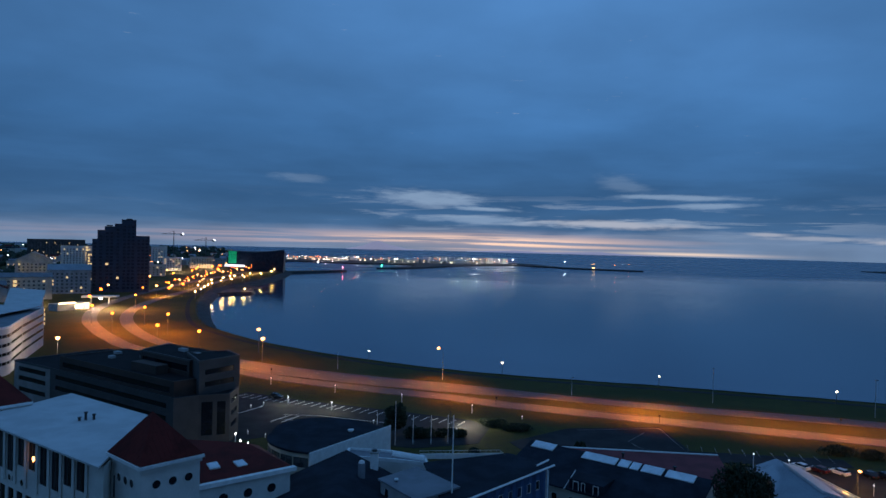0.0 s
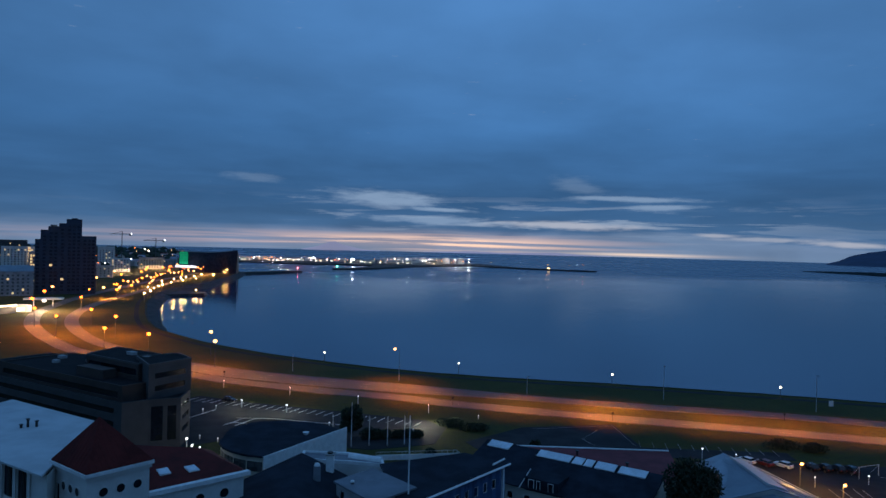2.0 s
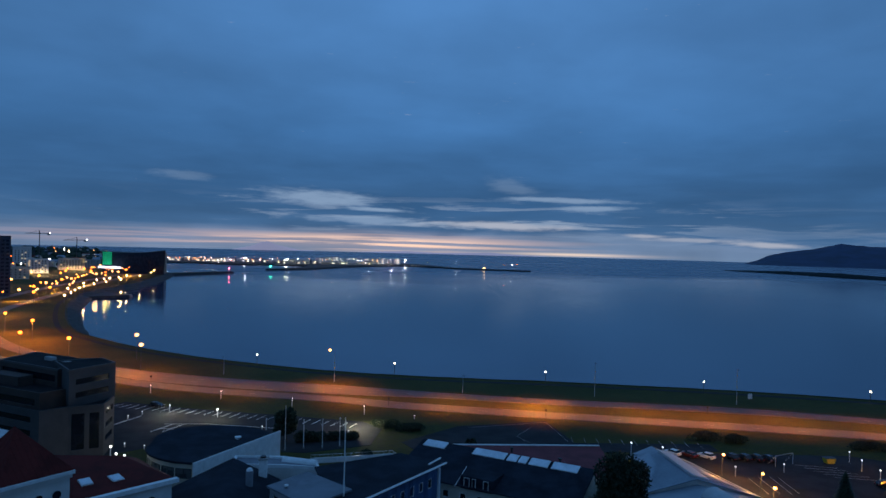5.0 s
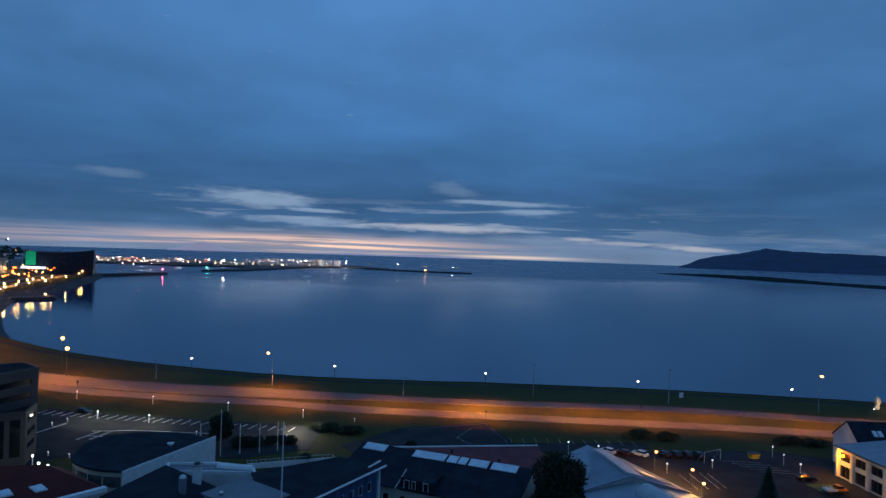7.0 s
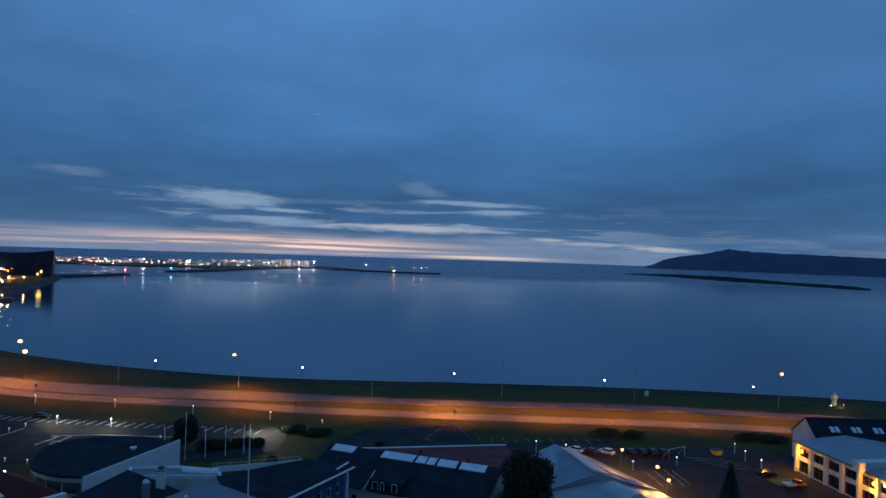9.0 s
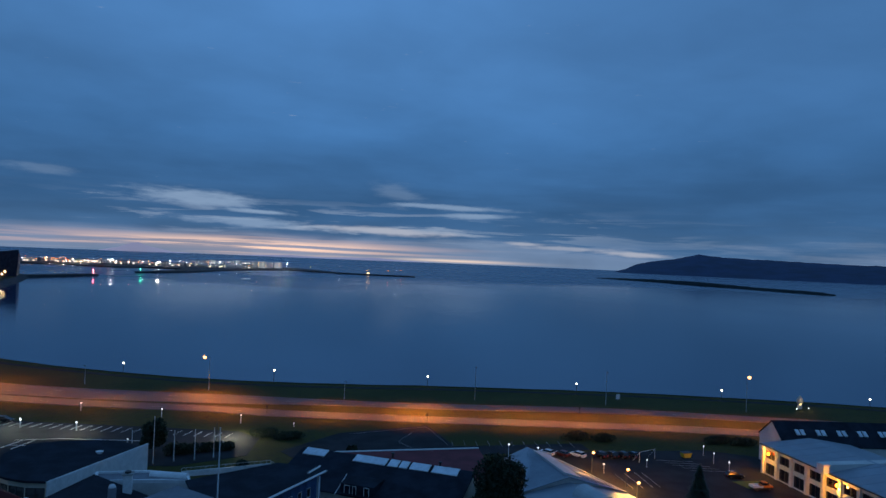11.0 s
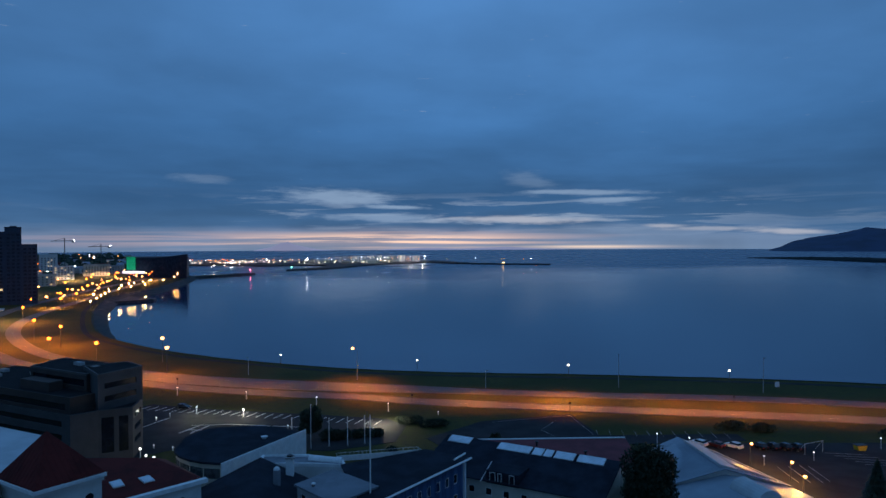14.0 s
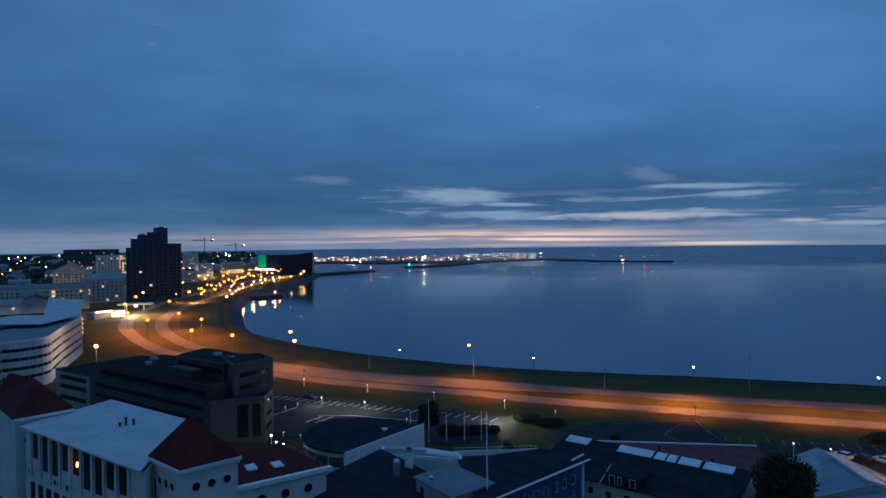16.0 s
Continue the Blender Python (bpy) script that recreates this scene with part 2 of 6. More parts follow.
def part(name, bm, material, parent, label=""):
    """Links a bmesh, given in world metres, as one mesh under its thing or part."""
    bmesh.ops.translate(bm, verts=bm.verts, vec=-at_world(parent))
    ob = link(name, bm, material)
    ob.parent = parent
    return tagged(ob, label)


def shared(name, me, parent, loc, turn=0.0, label=""):
    """A piece on shared mesh data, at a world place."""
    ob = new(name, me)
    ob.parent = parent
    ob.location = Vector(loc) - at_world(parent)
    ob.rotation_euler = (0, 0, turn)
    return tagged(ob, label)


def single(name, bm, material, label, category, group="", kind=""):
    """A thing of one mesh, with its origin at its base."""
    co = [v.co for v in bm.verts]
    o = Vector((sum(c.x for c in co) / len(co), sum(c.y for c in co) / len(co), min(c.z for c in co)))
    bmesh.ops.translate(bm, verts=bm.verts, vec=-o)
    ob = link(name, bm, material)
    ob.location = o
    return tagged(ob, label, category, group, kind)


def add_box(bm, x0, x1, y0, y1, z0, z1, bevel=0.0):
    vs = [bm.verts.new((x, y, z)) for z in (z0, z1) for x, y in ((x0, y0), (x1, y0), (x1, y1), (x0, y1))]
    fs = [bm.faces.new([vs[i] for i in q]) for q in ((3, 2, 1, 0), (4, 5, 6, 7), (0, 1, 5, 4), (1, 2, 6, 5), (2, 3, 7, 6), (3, 0, 4, 7))]
    if bevel:
        es = list({e for f in fs for e in f.edges})
        bmesh.ops.bevel(bm, geom=es, offset=bevel, segments=1, affect="EDGES")
    return bm


def box(x0, x1, y0, y1, z0, z1, bevel=0.0):
    return add_box(bmesh.new(), x0, x1, y0, y1, z0, z1, bevel)


def prism(foot, z0, z1, bm=None):
    """Upright prism over a counter-clockwise footprint."""
    bm = bm or bmesh.new()
    lo = [bm.verts.new((x, y, z0)) for x, y in foot]
    hi = [bm.verts.new((x, y, z1)) for x, y in foot]
    bm.faces.new(lo[::-1])
    bm.faces.new(hi)
    for i in range(len(foot)):
        j = (i + 1) % len(foot)
        bm.faces.new((lo[i], lo[j], hi[j], hi[i]))
    return bm


def rod(a, b, r, n=8, r2=None, bm=None):
    bm = bm or bmesh.new()
    a, b = Vector(a), Vector(b)
    m = Matrix.Translation((a + b) / 2) @ (b - a).to_track_quat("Z", "Y").to_matrix().to_4x4()
    bmesh.ops.create_cone(bm, cap_ends=True, segments=n, radius1=r, radius2=r if r2 is None else r2, depth=(b - a).length, matrix=m)
    return bm


def ball(c, r, bm=None, sub=1, sx=1.0, sy=1.0, sz=1.0):
    bm = bm or bmesh.new()
    bmesh.ops.create_icosphere(bm, subdivisions=sub, radius=r, matrix=Matrix.Translation(c) @ Matrix.Diagonal((sx, sy, sz, 1)))
    return bm


def smooth_line(points, step=6.0):
    """A Catmull-Rom line through points, closely stepped."""
    P = [Vector(p) for p in points]
    P = [2 * P[0] - P[1]] + P + [2 * P[-1] - P[-2]]
    out = []
    for i in range(1, len(P) - 2):
        n = max(2, int((P[i + 1] - P[i]).length / step))
        for k in range(n):
            s = k / n
            out.append(0.5 * (2 * P[i] + (P[i + 1] - P[i - 1]) * s + (2 * P[i - 1] - 5 * P[i] + 4 * P[i + 1] - P[i + 2]) * s * s
                              + (3 * P[i] - P[i - 1] - 3 * P[i + 1] + P[i + 2]) * s ** 3))
    return out + [P[-2]]


def sideways(line):
    out = []
    for i, p in enumerate(line):
        d = (line[min(i + 1, len(line) - 1)] - line[max(i - 1, 0)]).normalized()
        out.append(Vector((-d.y, d.x)))
    return out


def ribbon(line, a, b, z0, z1, bm=None):
    """A slab along a line, from a to b metres to its left, with its sides."""
    bm = bm or bmesh.new()
    side = sideways(line)
    rows = []
    for p, s in zip(line, side):
        l, r = p + s * b, p + s * a
        rows.append([bm.verts.new((r.x, r.y, z0)), bm.verts.new((r.x, r.y, z1)), bm.verts.new((l.x, l.y, z1)), bm.verts.new((l.x, l.y, z0))])
    for u, v in zip(rows, rows[1:]):
        for k in range(3):
            bm.faces.new((u[k], v[k], v[k + 1], u[k + 1]))
    bmesh.ops.recalc_face_normals(bm, faces=bm.faces)
    return bm


def facade(p0, p1, z0, z1, rects, depth=0.22):
    """One outer wall from p0 to p1 (outside on the right), with openings sunk into it; rects: x0, x1, height from, to."""
    bm = bmesh.new()
    d = Vector((p1[0] - p0[0], p1[1] - p0[1]))
    L = d.length
    u = d / L
    n = Vector((u.y, -u.x))
    rects = [(max(0.05, a), min(L - 0.05, b), c, e) for a, b, c, e in rects]
    xs = sorted({0.0, L, *(r[0] for r in rects), *(r[1] for r in rects)})
    zs = sorted({z0, z1, *(r[2] for r in rects), *(r[3] for r in rects)})

    def P(x, z, s=0.0):
        return bm.verts.new((p0[0] + u.x * x - n.x * s, p0[1] + u.y * x - n.y * s, z))
    for i in range(len(xs) - 1):
        for j in range(len(zs) - 1):
            cx, cz = (xs[i] + xs[i + 1]) / 2, (zs[j] + zs[j + 1]) / 2
            if not any(r[0] < cx < r[1] and r[2] < cz < r[3] for r in rects):
                bm.faces.new((P(xs[i], zs[j]), P(xs[i + 1], zs[j]), P(xs[i + 1], zs[j + 1]), P(xs[i], zs[j + 1])))
    for a, b, c, e in rects:
        for (xa, za), (xb, zb) in (((a, c), (b, c)), ((b, c), (b, e)), ((b, e), (a, e)), ((a, e), (a, c))):
            bm.faces.new((P(xa, za), P(xb, zb), P(xb, zb, depth), P(xa, za, depth)))
    bmesh.ops.remove_doubles(bm, verts=bm.verts, dist=0.002)
    return bm, u, n


PANES = {}


def pane_mesh(w, h, material, key):
    k = (round(w, 2), round(h, 2), key)
    if k not in PANES:
        bm = box(-w / 2, w / 2, -0.03, 0.03, 0, h)
        me = bpy.data.meshes.new("window")
        bm.to_mesh(me)
        bm.free()
        me.materials.append(material)
        PANES[k] = me
    return PANES[k]


def frame_mesh(w, h, bars, material, key):
    k = (round(w, 2), round(h, 2), bars, key)
    if k not in PANES:
        bm = bmesh.new()
        t = 0.09
        add_box(bm, -w / 2, w / 2, -0.05, 0.05, 0, t)
        add_box(bm, -w / 2, w / 2, -0.05, 0.05, h - t, h)
        add_box(bm, -w / 2, -w / 2 + t, -0.05, 0.05, t, h - t)
        add_box(bm, w / 2 - t, w / 2, -0.05, 0.05, t, h - t)
        for i in range(1, bars):
            x = -w / 2 + w * i / bars
            add_box(bm, x - t / 2, x + t / 2, -0.05, 0.05, t, h - t)
        me = bpy.data.meshes.new("window_frame")
        bm.to_mesh(me)
        bm.free()
        me.materials.append(material)
        PANES[k] = me
    return PANES[k]


def walled(parent, foot, z0, z1, openings, material, lit=0.0, frames=None, depth=0.22, rng=None, lamp=None, glass=None):
    """Outer walls with windows; openings: side index -> rects, or a function of the side's length."""
    rng = rng or random.Random(3)
    for i in range(len(foot)):
        p0, p1 = foot[i], foot[(i + 1) % len(foot)]
        L = math.hypot(p1[0] - p0[0], p1[1] - p0[1])
        rects = openings.get(i, [])
        if callable(rects):
            rects = rects(L)
        bm, u, n = facade(p0, p1, z0, z1, rects, depth)
        part("wall", bm, material[i] if isinstance(material, list) else material, parent)
        turn = math.atan2(u.y, u.x)
        for a, b, c, e in rects:
            a, b = max(0.05, a), min(L - 0.05, b)
            x = (a + b) / 2
            loc = (p0[0] + u.x * x - n.x * (depth - 0.05), p0[1] + u.y * x - n.y * (depth - 0.05), c)
            bright = rng.random() < lit
            pm = pane_mesh(b - a, e - c, (lamp or WINLIT) if bright else (glass or GLASS), "lit" if bright else (glass or GLASS).name)
            w = shared("window", pm, parent, loc, turn, "lit window" if bright else "")
            if frames:
                bars = max(1, int((b - a) / 1.3))
                fr = new("window_frame", frame_mesh(b - a, e - c, bars, frames, frames.name))
                fr.parent = w
                fr.location = (0, -0.06, 0)


def rows_of(n, w, levels, h, m=0.06):
    """Evenly spread windows: n along the wall, sills at levels."""
    def f(L):
        out = []
        a, b = L * m, L * (1 - m)
        pitch = (b - a) / n
        for z in levels:
            for i in range(n):
                x = a + pitch * (i + 0.5)
                ww = min(w, pitch * 0.9)
                out.append((x - ww / 2, x + ww / 2, z, z + h))
        return out
    return f


def strips(levels, h, m=0.04):
    return lambda L: [(L * m, L * (1 - m), z, z + h) for z in levels]


def flat_roof(parent, foot, z, material, rim=0.5, rim_material=None, thick=0.25):
    """A flat roof with an upstand round it."""
    part("roof", prism(foot, z - thick, z), material, parent)
    c = Vector((sum(p[0] for p in foot) / len(foot), sum(p[1] for p in foot) / len(foot)))
    if rim:
        bm = bmesh.new()
        inner = [c + (Vector(p) - c) * (1 - 0.5 / max(3.0, (Vector(p) - c).length)) for p in foot]
        outer = [c + (Vector(p) - c) * (1 + 0.06 / max(3.0, (Vector(p) - c).length)) for p in foot]
        k = len(foot)
        v = [[bm.verts.new((p.x, p.y, zz)) for p in ring] for ring, zz in ((outer, z - thick), (outer, z + rim), (inner, z + rim), (inner, z - thick * 0.5))]
        for a, b in zip(v, v[1:]):
            for i in range(k):
                bm.faces.new((a[i], a[(i + 1) % k], b[(i + 1) % k], b[i]))
        part("parapet", bm, rim_material or CONCRETE, parent)


def gable_roof(parent, foot, z, rise, material, over=0.4, gable_material=None, along=0):
    """A pitched roof over a four-cornered footprint, its ridge along side 0 (or 1)."""
    f = foot[along:] + foot[:along]
    A, B, C, D = [Vector((*p, z)) for p in f]
    up = Vector((0, 0, rise))
    r0, r1 = (A + D) / 2 + up, (B + C) / 2 + up
    d = (B - A).normalized() * over
    s = (D - A).normalized()
    drop = Vector((0, 0, -rise * over / max(1.0, (D - A).length / 2)))
    bm = bmesh.new()
    th = Vector((0, 0, 0.18))
    for e0, e1, q in ((A, B, -s * over + drop), (D, C, s * over + drop)):
        pts = [e0 - d + q, e1 + d + q, r1 + d, r0 - d]
        lo = [bm.verts.new(p) for p in pts]
        hi = [bm.verts.new(p + th) for p in pts]
        bm.faces.new(lo)
        bm.faces.new(hi[::-1])
        for i in range(4):
            bm.faces.new((lo[i], lo[(i + 1) % 4], hi[(i + 1) % 4], hi[i]))
    bmesh.ops.recalc_face_normals(bm, faces=bm.faces)
    part("roof", bm, material, parent)
    for a, b, r in ((A, D, r0), (B, C, r1)):
        bm = bmesh.new()
        bm.faces.new([bm.verts.new(p) for p in (a, b, r - Vector((0, 0, 0.02)))])
        part("gable", bm, gable_material or WHITE, parent)
    return r0, r1


def rect_foot(cx, cy, w, d, turn):
    """Counter-clockwise rectangle, side 0 towards the viewer when turn is 0."""
    c, s = math.cos(radians(turn)), math.sin(radians(turn))
    return [(cx + c * x - s * y, cy + s * x + c * y) for x, y in ((-w / 2, -d / 2), (w / 2, -d / 2), (w / 2, d / 2), (-w / 2, d / 2))]


# ---- land and water ----
COAST = [(900, -200), (600, -60), (400, 70), (290, 152), (231.6, 189), (201.5, 203), (163, 219), (122, 233), (80, 245), (37.8, 255), (-3.6, 270), (-47.6, 296),
         (-75, 317), (-95, 336), (-114, 358), (-135, 386), (-156, 432), (-178, 490), (-196, 543), (-211, 600), (-222, 645), (-226, 700), (-224, 740), (-222, 790),
         (-227, 880), (-234, 960), (-240, 1010), (-252, 1090)]
BEHIND = [(-330, 1180), (-420, 1300), (-460, 1500), (-620, 1900), (-1000, 2450), (-2000, 3300), (-3500, 3450), (-4900, 700), (-4000, -2800), (0, -4900), (3500, -3300), (4700, -1500)]
coast = smooth_line(COAST, 7.0)
coast_side = sideways(coast)


def land():
    bm = bmesh.new()
    rim = [bm.verts.new((p.x, p.y, Z0 - 0.5)) for p in coast]
    rest = [bm.verts.new((x, y, Z0 - 0.5)) for x, y in BEHIND]
    f = bm.faces.new(rim + rest)
    bmesh.ops.triangulate(bm, faces=[f])
    bmesh.ops.recalc_face_normals(bm, faces=bm.faces)
    for f in bm.faces:
        if f.normal.z < 0:
            f.normal_flip()
    for v in list(bm.verts):
        v.co.z = Z0
    ob = link("ground", bm, GRASS)
    return tagged(ob, "dark rough grass land along the shore", "ground", kind="structure")


land()
bm = bmesh.new()
bmesh.ops.create_circle(bm, cap_ends=True, segments=96, radius=4985)
tagged(link("water", bm, SEA), "calm dark blue sea with faint ripples", "sea", kind="structure")

# boulder slope between the grass and the water
bm = bmesh.new()
rows = []
for i, (p, s) in enumerate(zip(coast, coast_side)):
    row = []
    for k in range(6):
        q = p - s * (-1.0 + 2.2 * k)
        z = Z0 + 0.25 - 1.15 * k + (noise.noise((q.x * 0.4, q.y * 0.4, k)) * 0.7 if 0 < k else 0)
        j = noise.noise_vector((q.x * 0.5, q.y * 0.5, 3.0)) * 0.8
        row.append(bm.verts.new((q.x + j.x, q.y + j.y, z)))
    rows.append(row)
for a, b in zip(rows, rows[1:]):
    for k in range(5):
        bm.faces.new((a[k], b[k], b[k + 1], a[k + 1]))
bmesh.ops.recalc_face_normals(bm, faces=bm.faces)
tagged(link("shore_slope", bm, ROCK), "dark boulder slope down to the sea", "sea wall", kind="structure")

# two carriageways round the bay, with a grass strip between them
SEA_ROAD = [(-267, 1000), (-265, 936), (-260.8, 834), (-247, 707), (-234, 602), (-226, 536), (-213, 472), (-196, 421), (-173, 375), (-144, 332), (-118, 304.5), (-80, 273),
            (-40, 253), (14.5, 234.5), (70, 216), (126, 201), (168.5, 183.5), (225, 157), (300, 115), (420, 30), (560, -80)]
CITY_ROAD = [(-290, 1000), (-285, 911), (-279, 767), (-267, 648), (-257, 569), (-244, 507), (-229, 452), (-208, 399), (-185.5, 357), (-161, 323), (-136, 295), (-75, 252.5),
             (-37, 233), (14, 214.5), (64, 197), (113.6, 181), (153, 167), (215, 139), (290, 97), (410, 14), (540, -90)]
sea_line, city_line = smooth_line(SEA_ROAD), smooth_line(CITY_ROAD)


def band(line, fa, fb, z0, z1):
    """A slab along a line whose edges, fa and fb metres to its left, change with the bearing along the bay."""
    bm = bmesh.new()
    rows = []
    for p, s in zip(line, sideways(line)):
        l, r = p + s * fb(p), p + s * fa(p)
        rows.append([bm.verts.new(v) for v in ((r.x, r.y, z0), (r.x, r.y, z1), (l.x, l.y, z1), (l.x, l.y, z0))])
    for u, v in zip(rows, rows[1:]):
        for k in range(3):
            bm.faces.new((u[k], v[k], v[k + 1], u[k + 1]))
    bmesh.ops.recalc_face_normals(bm, faces=bm.faces)
    return bm


def sea_inner(p):
    return float(np.interp(p.x, (-300, -110, -66, 2, 40, 600), (-4.2, -4.2, -12.3, -12.3, -8.2, -8.0)))


def sea_outer(p):
    return float(np.interp(p.x, (-300, -110, -62, 2, 40, 600), (2.6, 2.6, 1.8, 1.2, -0.8, -0.2)))


def city_mid(p):
    return float(np.interp(p.x, (-300, -225, -185, -140, -60, 0, 20, 600), (-3.0, -3.0, 2.0, 3.0, -0.8, -0.1, -2.4, -2.6)))


def city_inner(p):
    return city_mid(p) - 3.7


def city_outer(p):
    return city_mid(p) + 3.7


for line, fa, fb, side in ((sea_line, sea_inner, sea_outer, "sea"), (city_line, city_inner, city_outer, "town")):
    tagged(link("road", band(line, fa, fb, Z0 - 0.2, Z0 + 0.05), ROAD), "worn grey asphalt carriageway on the %s side" % side, "road", kind="structure")
    for f, e in ((fa, -0.25), (fb, 0.0)):
        tagged(link("kerb", band(line, lambda p, f=f, e=e: f(p) + e, lambda p, f=f, e=e: f(p) + e + 0.25, Z0 - 0.2, Z0 + 0.17), KERB), "low concrete kerb along the carriageway", "kerb", kind="structure")
    bm = bmesh.new()
    side_of = sideways(line)
    for i in range(2, len(line) - 2, 2):
        d = (line[i + 1] - line[i]).normalized()
        n = Vector((-d.y, d.x)) * 0.07
        wide = fb(line[i]) - fa(line[i])
        for k in ((1 / 3, 2 / 3) if wide > 11 else (0.5,)):
            q = line[i] + side_of[i] * (fa(line[i]) + wide * k)
            bm.faces.new([bm.verts.new((p.x, p.y, Z0 + 0.062)) for p in (q - n, q + d * 3 - n, q + d * 3 + n, q + n)])
    tagged(link("lane_marking", bm, WORNPAINT), "worn broken white lane line on the carriageway", "marking", kind="stuff")
path_line = [p - s * -6.5 for p, s in zip(coast, coast_side)]
tagged(link("pavement", ribbon(path_line[18:], -1.4, 1.4, Z0 - 0.2, Z0 + 0.04), ASPHALT), "narrow asphalt shore path", "path", kind="structure")

# spit, jetty and breakwater
for foot, z, label in (
        ([(-226, 640), (-205, 655), (-189, 668), (-190, 680), (-205, 690), (-226, 700)], 2.2, "low boulder spit"),
        ([(-250, 1085), (-176, 1196), (-172, 1206), (-178, 1212), (-258, 1112)], 3.2, "low dark stone jetty"),
        ([(-132, 1340), (-120, 1345), (-45, 1428), (30, 1600), (110, 1705), (190, 1770), (290, 1640), (380, 1585), (462, 1548), (462, 1556), (380, 1600),
          (300, 1665), (240, 1900), (60, 2150), (-460, 2150), (-470, 1690), (-330, 1685), (-215, 1606), (-185, 1606), (-150, 1632), (-60, 1600), (-70, 1480)], 3.0, "low dark harbour land and breakwater")):
    bm = prism(foot, -1.0, z)
    for v in bm.verts:
        if v.co.z < 0:
            v.co.x += 2
    tagged(link("harbour_mole", bm, ROCK), label, "breakwater", kind="structure")


def low_island(profile, depth, label):
    """A low long island: bearing from the viewpoint, distance of its near shore, height."""
    bm = bmesh.new()
    grid = []
    for (a0, r0, h0), (a1, r1, h1) in zip(profile, profile[1:]):
        for k in range(12):
            f = k / 12
            a, r, h = radians(a0 + (a1 - a0) * f), r0 + (r1 - r0) * f, h0 + (h1 - h0) * f
            h *= 1 + 0.12 * noise.noise((a * 160, 2.0, 0))
            grid.append([bm.verts.new(((r + d * depth) * math.sin(a), (r + d * depth) * math.cos(a), -1 + (h + 1) * e)) for d, e in ((0, 0), (0.05, 0.4), (0.25, 0.8), (0.5, 1.0), (0.8, 0.7), (1.0, 0))])
    for a, b in zip(grid, grid[1:]):
        for j in range(5):
            bm.faces.new((a[j], b[j], b[j + 1], a[j + 1]))
    bmesh.ops.recalc_face_normals(bm, faces=bm.faces)
    tagged(link("island", bm, mat("island_turf", (0.018, 0.028, 0.030), 0.95, 0.3, 40.0, 0.0, 0.0, None, 0.05)), label, "island", kind="structure")


low_island([(31.9, 2330, 0.5), (33.5, 2260, 4), (36, 2170, 7.5), (39.8, 1990, 10.5), (42, 1930, 8), (44, 1880, 5.5), (47.4, 1780, 6), (48.6, 1750, 5), (49.4, 1740, 0.5)], 150, "low dark grassy island in the bay")


def far_ridge(name, profile, r, depth, material, label):
    """A far ridge round the eye: bearing and height, bearing and height."""
    bm = bmesh.new()
    grid = []
    for (a0, h0), (a1, h1) in zip(profile, profile[1:]):
        for k in range(10):
            f = k / 10
            a, h = radians(a0 + (a1 - a0) * f), h0 + (h1 - h0) * f
            h *= 1 + 0.05 * noise.noise((a * 90, 0, 0))
            row = [bm.verts.new(((r + d) * math.sin(a), (r + d) * math.cos(a), -1 + (h + 1) * e)) for d, e in ((-depth, 0), (-depth * 0.6, 0.45), (-depth * 0.25, 0.8), (0, 1), (depth * 0.3, 0))]
            grid.append(row)
    for a, b in zip(grid, grid[1:]):
        for j in range(4):
            bm.faces.new((a[j], b[j], b[j + 1], a[j + 1]))
    bmesh.ops.recalc_face_normals(bm, faces=bm.faces)
    tagged(link(name, bm, material), label, "mountain", kind="structure")


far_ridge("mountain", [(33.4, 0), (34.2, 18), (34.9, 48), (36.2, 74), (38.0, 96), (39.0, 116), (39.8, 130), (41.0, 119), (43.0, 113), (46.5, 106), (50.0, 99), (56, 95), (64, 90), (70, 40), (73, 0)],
          4600, 700, HAZED_HEATH, "long dark flat-topped mountain across the water")
# these far hills glow faintly, standing in for haze over the sea
far_ridge("far_mountain", [(-8.2, 2), (-6.8, 26), (-5.9, 58), (-5.4, 60), (-4.6, 36), (-3.0, 8), (-1.5, 2)], 4880, 40, HAZE, "small volcano on the horizon, pale with painted haze")
far_ridge("far_mountain", [(2.0, 2), (6.0, 16), (9.0, 8), (13.0, 20), (16.0, 6), (18.0, 2)], 4900, 40, HAZE, "low hills on the horizon, pale with painted haze")

# ---- the buildings below the window ----
def porthole(parent, p0, p1, x, z, r=0.62, lit=False):
    """A round window with a raised ring, x metres along the wall from p0 to p1."""
    d = Vector((p1[0] - p0[0], p1[1] - p0[1])).normalized()
    n = Vector((d.y, -d.x, 0))
    c = Vector((p0[0] + d.x * x, p0[1] + d.y * x, z))
    w = part("window", rod(c - n * 0.02, c + n * 0.05, r, 20), GLASS, parent, "round dark window")
    ring = bmesh.new()
    side = Vector((d.x, d.y, 0))
    pts = [[c + (side * math.cos(a) + Vector((0, 0, 1)) * math.sin(a)) * rr + n * o for a in [k * math.tau / 20 for k in range(20)]]
           for rr, o in ((r, 0.0), (r, 0.12), (r + 0.14, 0.12), (r + 0.14, 0.0))]
    v = [[ring.verts.new(p) for p in row] for row in pts]
    for a, b in zip(v, v[1:]):
        for k in range(20):
            ring.faces.new((a[k], a[(k + 1) % 20], b[(k + 1) % 20], b[k]))
    part("window_frame", ring, WHITE, w)


